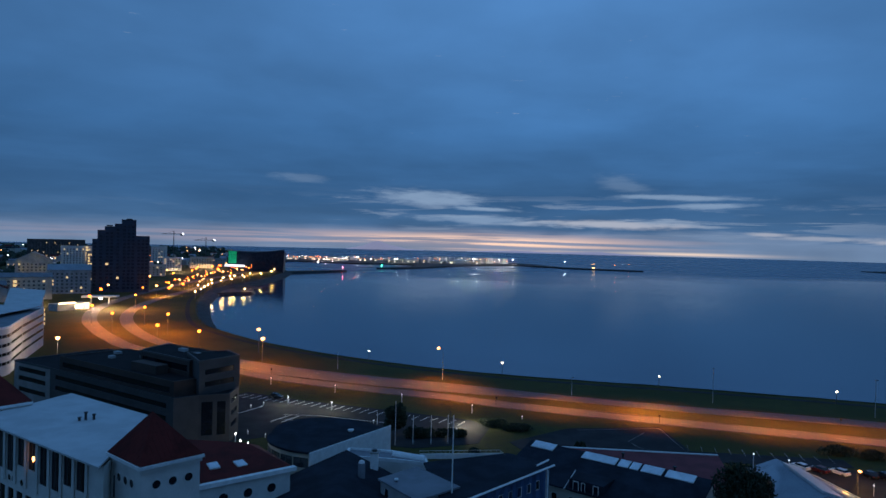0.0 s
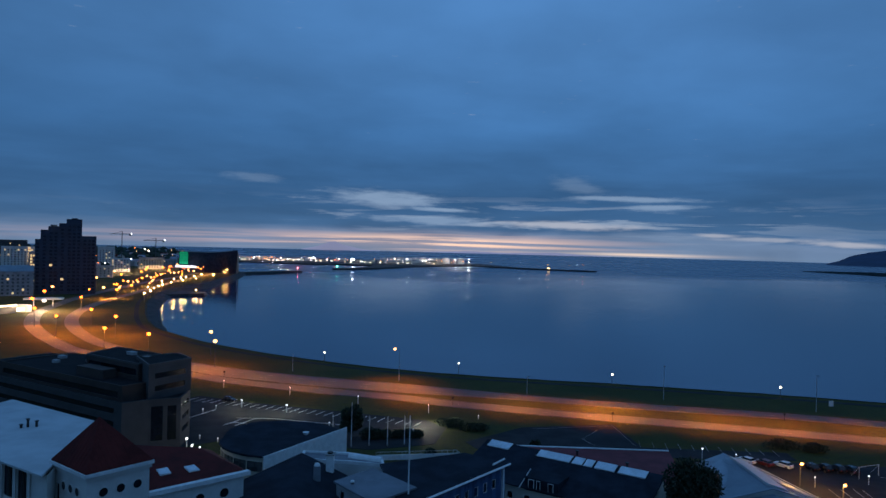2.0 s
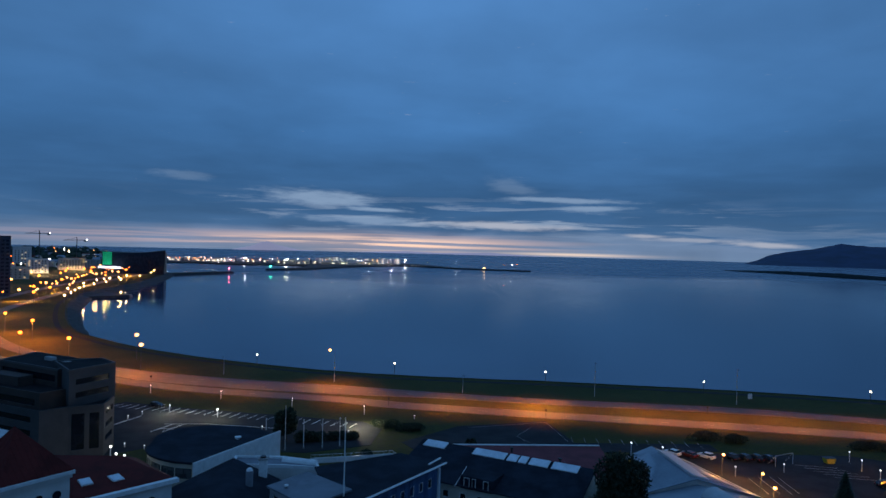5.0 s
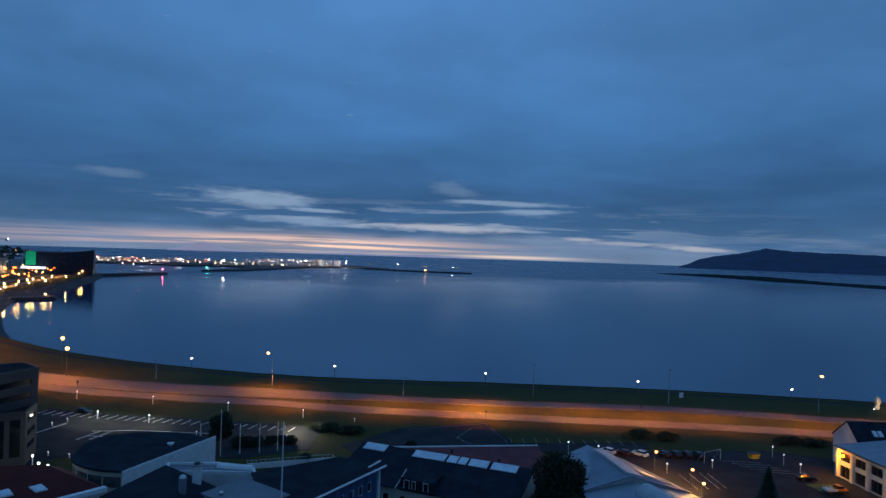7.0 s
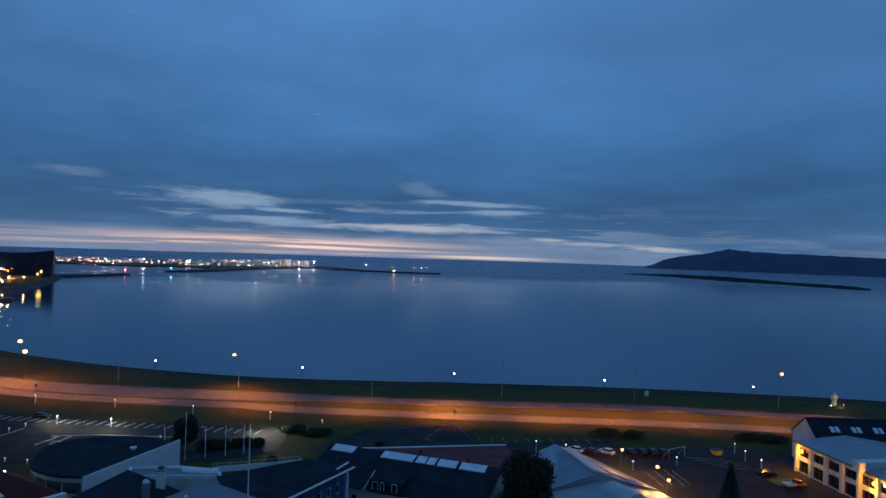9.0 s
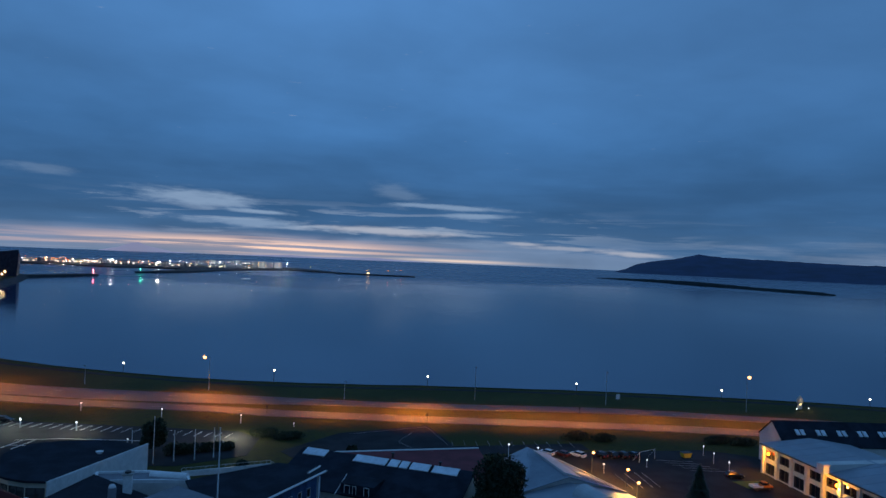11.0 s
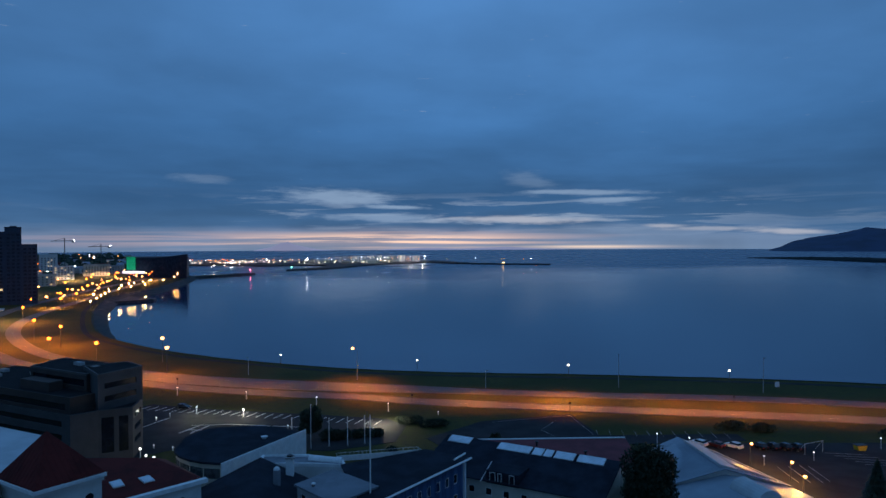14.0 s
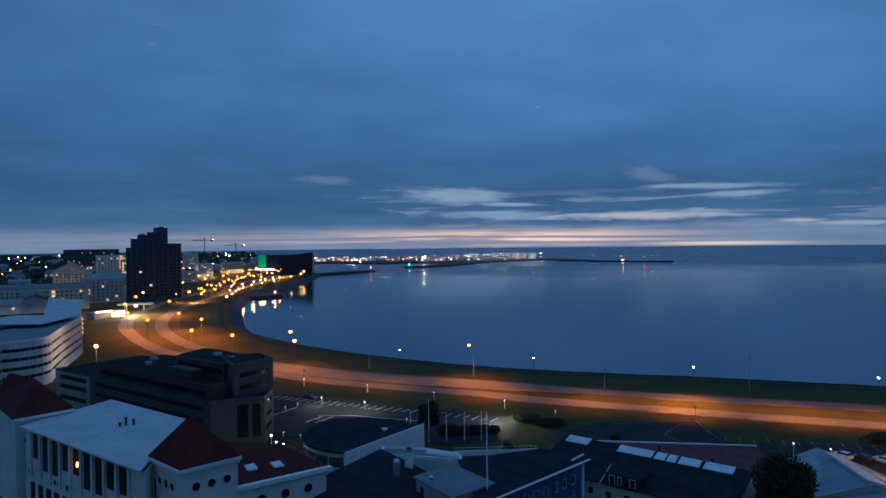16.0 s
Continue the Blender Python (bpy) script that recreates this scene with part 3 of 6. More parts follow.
def pyramid_roof(parent, foot, z, apex, material, over=0.5):
    c = Vector((sum(p[0] for p in foot) / 4, sum(p[1] for p in foot) / 4))
    f = [c + (Vector(p) - c) * (1 + over / (Vector(p) - c).length) for p in foot]
    bm = bmesh.new()
    lo = [bm.verts.new((p.x, p.y, z)) for p in f]
    hi = [bm.verts.new((p.x, p.y, z + 0.15)) for p in f]
    top = bm.verts.new(apex)
    bm.faces.new(lo[::-1])
    for i in range(4):
        j = (i + 1) % 4
        bm.faces.new((lo[i], lo[j], hi[j], hi[i]))
        bm.faces.new((hi[i], hi[j], top))
    part("roof", bm, material, parent, "steep red sheet roof")
    # standing seams down each slope
    seams = bmesh.new()
    for i in range(4):
        a, b = f[i], f[(i + 1) % 4]
        for k in range(1, 12):
            q = a.lerp(b, k / 12)
            m = a.lerp(b, 0.5)
            t = 1 - abs(k / 12 - 0.5) * 2
            s = Vector((q.x, q.y, z + 0.17))
            e = Vector((q.x, q.y, z + 0.17)).lerp(Vector(apex) + Vector((q.x - m.x, q.y - m.y, 0)) * 0.999, t * 0.98)
            rod(s, e, 0.035, 4, None, seams)
    part("seam", seams, material, parent)


def cornice(parent, foot, z, h, out, material):
    c = Vector((sum(p[0] for p in foot) / len(foot), sum(p[1] for p in foot) / len(foot)))
    f = [c + (Vector(p) - c) * (1 + out * 1.4 / (Vector(p) - c).length) for p in foot]
    part("cornice", prism([(p.x, p.y) for p in f], z, z + h), material, parent)


# the tall building with the window from which all this is seen
host = thing("tower_block", (0, -14, Z0), "tall pale tower block behind the viewpoint", "building")
walled(host, [(-17, -26), (17, -26), (17, -1.2), (-17, -1.2)], Z0, 64, {2: rows_of(9, 2.4, [7 + 3.4 * i for i in range(16)], 1.9)}, GREY, 0.0, None, 0.2)
flat_roof(host, [(-17, -26), (17, -26), (17, -1.2), (-17, -1.2)], 64.2, FELT, 0.6, GREY)

# white hall: flat white roof between two red-roofed corner towers
hall = thing("hall_building", (-64, 118, Z0), "white rendered hall with tall dark windows and a flat white roof", "building")
HF = [(-81.4, 119.2), (-48.0, 96.4), (-53.7, 123.0), (-76.3, 138.7)]


def hall_openings(L):
    out = []
    for i in range(9):
        x = 3.0 + i * 3.75
        deep = i in (1, 2, 5, 6)
        out.append((x - 0.15, x + 2.95, 15.0 if deep else 16.6, 21.3))
    for i in range(12):
        x = 1.6 + i * 3.1
        out.append((x, x + 2.1, 9.0, 12.3))
    return out


walled(hall, HF, Z0, 21.7, {0: hall_openings}, WHITE, 0.0, DARKPAINT, 0.3)
for x in (1.6, 11.6, 13.0, 16.0, 31.5, 34.5):
    porthole(hall, HF[0], HF[1], x, 14.0, 0.55)
part("roof", prism([(-82.4, 119.0), (-48.2, 95.3), (-53.2, 123.6), (-76.5, 139.6)], 21.7, 22.0), WHITEROOF, hall, "flat white sheet roof")
hu = Vector((-48.0 + 81.4, 96.4 - 119.2)).normalized()
hn = Vector((hu.y, -hu.x))
for i in range(10):
    x = 2.5 + i * 3.75
    p = Vector(HF[0]) + hu * x + hn * 0.2
    part("pilaster", prism([(p.x - 0.2, p.y - 0.2), (p.x + 0.2, p.y - 0.2), (p.x + 0.2, p.y + 0.2), (p.x - 0.2, p.y + 0.2)], 13.4, 21.7), WHITE, hall)
p = Vector(HF[0]) + hu * 20.2 + hn * 0.25
part("wall_lamp", ball((p.x, p.y, 18.8), 0.26, None, 2, 0.7, 0.7, 1.9), WARM, hall, "glowing warm lamp between the windows")
# roof outlets
for x, y, h in ((-62.9, 119.6, 1.3), (-61.6, 119.9, 0.9), (-63.7, 119.0, 0.5)):
    o = thing("roof_vent", (x, y, 22.0), "small dark roof vent on the white roof", "vent", "roof vents")
    part("pipe", rod((x, y, 22.0), (x, y, 22.0 + h), 0.22, 10), DARKPAINT, o)
    part("cap", rod((x, y, 22.0 + h), (x, y, 22.15 + h), 0.34, 10), DARKPAINT, o)

for foot, z, apex, holes, label in (
        ([(-49.3, 101.0), (-42.0, 95.0), (-35.9, 101.3), (-43.2, 107.2)], 22.2, (-43.6, 102.2, 28.4), True, "white corner tower with round windows and a steep red roof"),
        ([(-100.5, 136.0), (-84.6, 121.0), (-78.6, 129.0), (-94.5, 144.0)], 22.6, (-86.5, 129.2, 29.4), False, "white corner tower with a dark red roof")):
    tw = thing("corner_tower", (foot[1][0], foot[1][1], Z0), label, "tower", "corner towers of the hall")
    walled(tw, foot, Z0, z, {0: [(0.8, 1.6, 15.8, 19.2)], 1: []}, WHITE, 0, DARKPAINT, 0.3)
    cornice(tw, foot, z - 0.9, 0.5, 0.25, WHITE)
    cornice(tw, foot, z - 0.35, 0.5, 0.5, WHITEPAINT)
    if holes:
        pyramid_roof(tw, foot, z + 0.15, apex, REDROOF, 0.45)
    else:
        bm = bmesh.new()
        f = [bm.verts.new((x, y, z + 0.15)) for x, y in ((-101.0, 136.2), (-84.7, 120.4), (-78.0, 129.0), (-94.4, 144.7))]
        r = [bm.verts.new(p) for p in ((-97.0, 137.5, 28.2), (-87.2, 131.0, 28.2))]
        for q in ((f[0], f[1], r[1], r[0]), (f[1], f[2], r[1]), (f[2], f[3], r[0], r[1]), (f[3], f[0], r[0]), tuple(f[::-1])):
            bm.faces.new(q)
        part("roof", bm, REDROOF, tw, "dark red hipped sheet roof")
    if holes:
        for x in (3.0, 5.0, 6.9):
            porthole(tw, foot[0], foot[1], x, 19.3, 0.6)
        for x in (2.2, 4.6, 7.0):
            porthole(tw, foot[1], foot[2], x, 19.3, 0.62)
        for x in (2.2, 4.6, 7.0):
            porthole(tw, foot[1], foot[2], x, 14.4, 0.62)
    else:
        for x in (2.0, 4.5):
            porthole(tw, foot[1], foot[2], x, 18.4, 0.6)

# lower red-roofed wing
wing = thing("red_roofed_wing", (-35, 112, Z0), "white wing with a red sheet roof and rooflights", "building")
WF = [(-37.0, 102.2), (-24.6, 112.0), (-33.0, 122.5), (-45.5, 112.5)]
walled(wing, WF, Z0, 16.6, {0: []}, WHITE, 0, DARKPAINT)
for x in (4.5, 8.5, 12.5):
    porthole(wing, WF[0], WF[1], x, 14.3, 0.75)
bm = bmesh.new()
ridge = [Vector((-45.0, 114.5, 20.6)), Vector((-33.5, 117.6, 19.2))]
ev = [Vector((x, y, 17.0)) for x, y in ((-37.3, 101.4), (-23.9, 112.0), (-33.0, 123.4), (-46.2, 113.0))]
vs = [bm.verts.new(p) for p in ev] + [bm.verts.new(p) for p in ridge]
for q in ((0, 1, 5, 4), (1, 2, 5), (2, 3, 4, 5), (3, 0, 4)):
    bm.faces.new([vs[i] for i in q])
bm.faces.new([vs[i] for i in (3, 2, 1, 0)])
part("roof", bm, REDROOF, wing, "red sheet roof")
part("gutter", prism([(-37.6, 100.9), (-23.5, 112.0), (-24.1, 112.7), (-38.2, 101.6)], 16.5, 17.15), WHITEPAINT, wing, "broad white eaves gutter")


def roof_window(parent, c, u, v, w, h, material=SKYGLASS, frame=WHITEPAINT):
    """A rooflight lying on a slope: u along it, v up it."""
    u, v = Vector(u).normalized(), Vector(v).normalized()
    n = u.cross(v).normalized()
    if n.z < 0:
        n = -n
    c = Vector(c)
    made = None
    for name, m, lift, grow in (("rooflight", frame, 0.10, 0.10), ("pane", material, 0.16, 0.0)):
        bm = bmesh.new()
        pts = [c + u * sx * (w / 2 + grow) + v * sy * (h / 2 + grow) for sx, sy in ((-1, -1), (1, -1), (1, 1), (-1, 1))]
        lo = [bm.verts.new(p - n * 0.12) for p in pts]
        hi = [bm.verts.new(p + n * lift) for p in pts]
        bm.faces.new(lo[::-1])
        bm.faces.new(hi)
        for i in range(4):
            bm.faces.new((lo[i], lo[(i + 1) % 4], hi[(i + 1) % 4], hi[i]))
        bmesh.ops.recalc_face_normals(bm, faces=bm.faces)
        made = part(name, bm, m, made or parent)


e0, e1 = ev[0], ev[1]
wu = (e1 - e0).normalized()
wv = (ridge[0] - e0).normalized()
for s, tt in ((0.30, 0.36), (0.58, 0.34)):
    base = e0.lerp(e1, s)
    up = ridge[0].lerp(ridge[1], s)
    roof_window(wing, base.lerp(up, tt), wu, up - base, 1.5, 1.7)
roof_window(wing, e0.lerp(e1, 0.12).lerp(ridge[0].lerp(ridge[1], 0.12), 0.8), wu, wv, 0.8, 1.3)

# dark office block with a grey end
office = thing("office_building", (-80, 176, Z0), "dark brown office block with grey facades and a set-back top storey", "building")
OF = [(-128, 202), (-111, 191.2), (-62.6, 158.2), (-58.0, 162.0), (-51.3, 164.4), (-51.8, 173.4), (-60, 192), (-112, 226)]
walled(office, OF, Z0, 16.4, {0: strips((8.0, 11.3, 14.0), 1.4, 0.12), 1: strips((7.8, 11.0, 14.0), 1.3, 0.05), 3: [(0.6, 3.2, 7.0, 15.2), (4.2, 6.2, 7.0, 15.2)], 4: strips((8.0, 11.0, 14.0), 1.4, 0.16)}, [OFFICEPALE] + [OFFICEGREY] * 7, 0.0, None, 0.3)
flat_roof(office, OF, 16.6, DARKROOF, 0.35, OFFICEGREY)


def office_at(a, b):
    """a metres along the long front, b metres in from it."""
    return (-111 + 0.826 * a + 0.563 * b, 191.2 - 0.563 * a + 0.826 * b)


OU = [office_at(*q) for q in ((2.5, 1.4), (56.5, 1.4), (57.5, 9), (56, 21), (4, 21))]
walled(office, OU, 16.6, 19.9, {0: strips((17.3,), 1.5, 0.03), 4: strips((17.3,), 1.5, 0.1)}, BROWN, 0.0, None, 0.3)
flat_roof(office, OU, 20.1, DARKROOF, 0.3, BROWN)
OR_ = [office_at(*q) for q in ((30, 9), (53, 8), (54, 20.5), (26, 20.5))]
walled(office, OR_, 20.1, 23.9, {0: strips((21.2,), 1.6, 0.04)}, BROWN, 0.0, None, 0.3)
flat_roof(office, OR_, 24.1, DARKROOF, 0.25, DARKGREY)
part("plant_room", prism([office_at(*q) for q in ((34, 4), (45, 4), (45, 7.5), (34, 7.5))], 20.1, 22.3), BROWN, office, "dark brown plant room on the roof")
for a, b, w in ((8, 14, 2.4), (14, 9, 1.6), (20, 15, 3.0), (47, 13, 2.0), (38, 15, 2.6)):
    zr = 20.1 if a < 25 else 24.1
    part("roof_unit", prism([office_at(a, b), office_at(a + w, b), office_at(a + w, b + 1.4), office_at(a, b + 1.4)], zr, zr + 0.8), GREY, office, "low grey roof unit")
OB = [(-58.2, 162.4), (-51.6, 173.0), (-57, 180), (-66, 175)]
walled(office, OB, 16.6, 24.6, {0: strips((18.4, 21.4), 1.3, 0.14)}, OFFICEGREY, 0.0, None, 0.3)
flat_roof(office, OB, 24.8, DARKROOF, 0.3, DARKGREY)

# striped white office with a rounded corner
striped = thing("striped_building", (-165, 240, Z0), "white office building with dark ribbon windows and a rounded corner", "building")
SF = [(-205, 196), (-158, 220)]
for k in range(9):
    a = radians(-62 + k * 11.5)
    SF.append((-166 + 14 * math.cos(a), 234 + 14 * math.sin(a)))
SF += [(-163, 262), (-178, 301), (-212, 300), (-232, 235)]
walled(striped, SF, Z0, 21.4, {i: strips((8.6, 11.8, 15.0, 18.2), 1.2, 0.0) for i in range(len(SF) - 3)}, WHITE, 0.0, None, 0.25)
flat_roof(striped, SF, 21.6, GREYROOF, 0.5, WHITEPAINT)
part("plant_room", prism([(-205, 250), (-185, 250), (-184, 285), (-204, 285)], 21.6, 23.0), DARKGREY, striped)
part("roof_slab", prism([(-206, 262), (-172, 262), (-176, 296), (-206, 296)], 23.0, 23.3), WHITEROOF, striped, "white raised roof slab")

# low hall with a curved front and a black roof
curved = thing("curved_pavilion", (-26, 155, Z0), "cream pavilion with a curved window front and black roof", "building")
CF = [(-38.2, 150.5), (-36.6, 147.2), (-34.0, 144.4), (-30.8, 142.3), (-27.2, 141.2), (-12.0, 159.6), (-20.0, 167.0), (-28.0, 168.8), (-35.0, 166.5), (-38.4, 161.0)]
walled(curved, CF, Z0, 10.0, {i: lambda L: [(0.12, L - 0.12, 6.9, 9.0)] for i in range(4)}, CREAM, 0.0, DARKPAINT, 0.2, None, None, DIMGLASS)
c = Vector((-26, 155))
over = [c + (Vector(p) - c) * 1.03 for p in CF]
part("roof", prism([(p.x, p.y) for p in over], 10.0, 10.45), FELT, curved, "black felt roof")
bm = bmesh.new()
a, b = Vector((-27.1, 140.9)), Vector((-11.5, 159.4))
nn = Vector((b.y - a.y, a.x - b.x)).normalized() * 0.3
vs = [bm.verts.new((p.x + o.x, p.y + o.y, z)) for p, zz in ((a, 9.9), (b, 11.1)) for o in (nn * 0, nn) for z in (Z0, zz + 0.4)]
for q in ((0, 1, 5, 4), (2, 6, 7, 3), (1, 3, 7, 5), (0, 4, 6, 2), (0, 2, 3, 1), (4, 5, 7, 6)):
    bm.faces.new([vs[i] for i in q])
bmesh.ops.recalc_face_normals(bm, faces=bm.faces)
part("side_wall", bm, WHITEPAINT, curved, "tall white side wall")
v1 = thing("roof_vent", (-20.5, 157, 10.45), "round pale vent on the black roof", "vent", "roof vents")
part("pipe", rod((-20.5, 157, 10.4), (-20.5, 157, 10.8), 0.5, 14), WHITEPAINT, v1)
part("cap", rod((-20.5, 157, 10.8), (-20.5, 157, 10.95), 0.75, 14), WHITEPAINT, v1)

# black-roofed house with chimneys
house = thing("black_roofed_house", (-16, 116, Z0), "house with a black felt pitched roof", "house")
EF = [(-27.0, 92.0), (-5.0, 97.0), (-8.0, 126.5), (-30.6, 116.6)]
walled(house, EF, Z0, 11.4, {0: rows_of(6, 1.2, (7.5,), 1.6)}, WHITE, 0, WHITEPAINT)
bm = bmesh.new()
r0, r1 = Vector((-17.4, 128.0, 15.2)), Vector((-15.0, 95.0, 15.2))
pts = [Vector((-31.4, 116.8, 11.3)), Vector((-27.4, 91.2, 11.3)), r1, r0, Vector((-4.2, 96.6, 11.3)), Vector((-5.2, 121.5, 11.6)), Vector((-26.5, 121.5, 12.2)), Vector((-10.5, 127.0, 12.0))]
vs = [bm.verts.new(p) for p in pts]
for q in ((0, 1, 2, 3), (3, 2, 4, 5), (3, 6, 0), (3, 5, 7)):
    bm.faces.new([vs[i] for i in q])
lo = [bm.verts.new(p - Vector((0, 0, 0.25))) for p in pts]
for q in ((0, 1, 2, 3), (3, 2, 4, 5), (3, 6, 0), (3, 5, 7)):
    bm.faces.new([lo[i] for i in q][::-1])
for i, j in ((0, 1), (4, 5), (5, 7), (6, 0)):
    bm.faces.new((vs[i], vs[j], lo[j], lo[i]))
bmesh.ops.recalc_face_normals(bm, faces=bm.faces)
part("roof", bm, FELT, house, "black felt pitched roof")
ch = thing("chimney", (-11.6, 122.8, 13.5), "square white rendered chimney with a dark cap", "chimney", "chimneys")
part("shaft", box(-12.3, -10.9, 122.1, 123.5, 12.8, 16.5, 0.05), WHITEPAINT, ch)
part("cap", box(-12.5, -10.7, 121.9, 123.7, 16.5, 16.7, 0.03), CONCRETE, ch)
part("pot", rod((-11.6, 122.8, 16.7), (-11.6, 122.8, 17.0), 0.5, 12), DARKPAINT, ch)
fl = thing("flue", (-13.2, 116.6, 14.0), "round grey flue with a domed white top", "chimney", "chimneys")
part("pipe", rod((-13.2, 116.6, 13.2), (-13.2, 116.6, 16.5), 0.62, 16), GREYROOF, fl)
part("dome", ball((-13.2, 116.6, 16.5), 0.55, None, 2), WHITEPAINT, fl)
flat = thing("flat_roofed_annex", (-10, 129, Z0), "low annex with a pale grey flat roof", "building")
AF = [(-18.0, 128.6), (-8.0, 127.0), (-1.8, 125.4), (-2.4, 129.4), (-9.0, 132.4), (-17.8, 133.4)]
walled(flat, AF, Z0, 13.4, {}, WHITE)
flat_roof(flat, AF, 13.6, GREYROOF, 0.35, WHITEPAINT)
up = thing("barrel_rooflight", (-5, 129.2, 13.6), "pale rounded rooflight on the flat roof", "rooflight")
bm = rod((-8.6, 130.6, 13.6), (-2.4, 128.0, 13.6), 0.8, 14)
part("vault", bm, WHITEPAINT, up)
dorm = thing("roof_box", (-3.3, 117.6, Z0), "grey flat-roofed block between the roofs", "building")
DF = [(-3.1, 104.0), (3.3, 110.0), (-3.7, 118.8), (-9.5, 112.8)]
walled(dorm, DF, Z0, 14.9, {0: [(0.8, 2.2, 12.2, 14.0)], 3: [(1.0, 2.4, 12.4, 14.0)]}, GREY, 0, WHITEPAINT)
part("roof", prism([(-3.1, 103.5), (3.8, 110.0), (-3.7, 119.4), (-10.0, 112.8)], 14.9, 15.2), GREYROOF, dorm, "grey felt flat roof")
vd = thing("roof_vent", (-6.8, 111.5, 15.2), "small round pale vent", "vent", "roof vents")
part("pipe", rod((-6.8, 111.5, 15.1), (-6.8, 111.5, 15.6), 0.25, 10), STEEL, vd)
part("cap", ball((-6.8, 111.5, 15.6), 0.38, None, 2, 1, 1, 0.6), WHITEPAINT, vd)

# blue corrugated house
blue = thing("blue_house", (8, 115, Z0), "dark blue corrugated house with white trim and a black roof", "house")
BF = [(1.6, 103.2), (20.4, 122.4), (13.0, 127.6), (-2.0, 122.0)]
walled(blue, BF, Z0, 14.4, {0: lambda L: [(L - 4.0 - k * 2.6, L - 2.9 - k * 2.6, 11.3, 13.0) for k in range(8)] + [(L - 4.0 - k * 2.6, L - 2.9 - k * 2.6, 7.6, 9.3) for k in range(8)]}, BLUEWALL, 0, WHITEPAINT, 0.15)
bm = bmesh.new()
pts = [Vector((1.2, 102.0, 14.45)), Vector((21.2, 122.2, 14.9)), Vector((13.4, 128.4, 14.9)), Vector((-2.6, 122.6, 14.6))]
hi = [bm.verts.new(p + Vector((0, 0, 0.3))) for p in pts]
lo = [bm.verts.new(p) for p in pts]
bm.faces.new(hi)
bm.faces.new(lo[::-1])
for i in range(4):
    bm.faces.new((lo[i], lo[(i + 1) % 4], hi[(i + 1) % 4], hi[i]))
part("roof", bm, FELT, blue, "black felt roof")
bd = (pts[1] - pts[0]).normalized()
bn = Vector((bd.y, -bd.x, 0)) * 0.12
bm = bmesh.new()
rod(pts[0] + bn + Vector((0, 0, 0.2)), pts[1] + bn + Vector((0, 0, 0.2)), 0.22, 4, None, bm)
part("fascia", bm, WHITEPAINT, blue, "white eaves board")
part("fascia", rod(pts[1] + Vector((-0.9, 0.7, 0.9)), pts[1] + Vector((-3.4, -1.8, 0.6)), 0.2, 4), WHITEPAINT, blue, "white eaves board")
part("corner_board", rod((19.9, 121.6, Z0), (19.9, 121.6, 14.4), 0.28, 4), WHITEPAINT, blue, "white corner board")
ribs = bmesh.new()
for k in range(1, 120):
    q = Vector(BF[0]).lerp(Vector(BF[1]), k / 120)
    rod((q.x + bn.x * 0.2, q.y + bn.y * 0.2, Z0), (q.x + bn.x * 0.2, q.y + bn.y * 0.2, 14.3), 0.035, 4, None, ribs) if k % 10 not in (3, 4, 5, 6) else None
part("cladding_rib", ribs, BLUEWALL, blue)
mast = thing("roof_mast", (2.4, 108, 14.6), "tall pale steel mast with a cross piece", "mast")
part("pole", rod((2.4, 108, 14.4), (2.4, 108, 27.4), 0.13, 10, 0.07), WHITEPAINT, mast)
part("antenna", rod((1.9, 107.9, 25.6), (1.9, 107.9, 28.2), 0.04, 6), STEEL, mast)
part("bracket", rod((1.8, 108, 25.7), (2.5, 108, 25.7), 0.04, 6), STEEL, mast)
part("lamp", ball((2.9, 108, 25.2), 0.16, None, 1), WHITEPAINT, mast)

# long black roof with a row of rooflights
long_ = thing("long_black_roof", (32, 128, Z0), "long building with a black roof and a row of rooflights", "building")
R0, R1 = Vector((20.6, 145.0, 12.8)), Vector((50.4, 122.4, 12.8))
ld = (R1 - R0).normalized()
lf = Vector((-ld.y, ld.x, 0))
if lf.y > 0:
    lf = -lf
E0, E1 = R0 + lf * 12.0 + Vector((0, 0, -3.67)), R1 + lf * 12.0 + Vector((0, 0, -3.67))
LF = [(E0.x, E0.y), (E1.x, E1.y), (R1.x, R1.y), (R0.x, R0.y)]
walled(long_, LF, Z0, 9.0, {0: rows_of(9, 1.3, (6.4,), 1.4)}, CREAM, 0, WHITEPAINT)
bm = bmesh.new()
pts = [E0 - ld * 0.4 + lf * 0.5, E1 + ld * 0.2 + lf * 0.5, R1 + ld * 0.2, R0 - ld * 0.4]
hi = [bm.verts.new(p + Vector((0, 0, 0.2))) for p in pts]
lo = [bm.verts.new(p) for p in pts]
bm.faces.new(hi)
bm.faces.new(lo[::-1])
for i in range(4):
    bm.faces.new((lo[i], lo[(i + 1) % 4], hi[(i + 1) % 4], hi[i]))
bmesh.ops.recalc_face_normals(bm, faces=bm.faces)
part("roof", bm, FELT, long_, "black felt sloping roof")
for end, name in ((E1, R1), (E0, R0)):
    bm = bmesh.new()
    bm.faces.new([bm.verts.new(p) for p in (Vector((end.x, end.y, 5)), Vector((name.x, name.y, 5)), name, end)])
    part("gable", bm, CREAM, long_)
up_l = (R0 - E0).normalized()
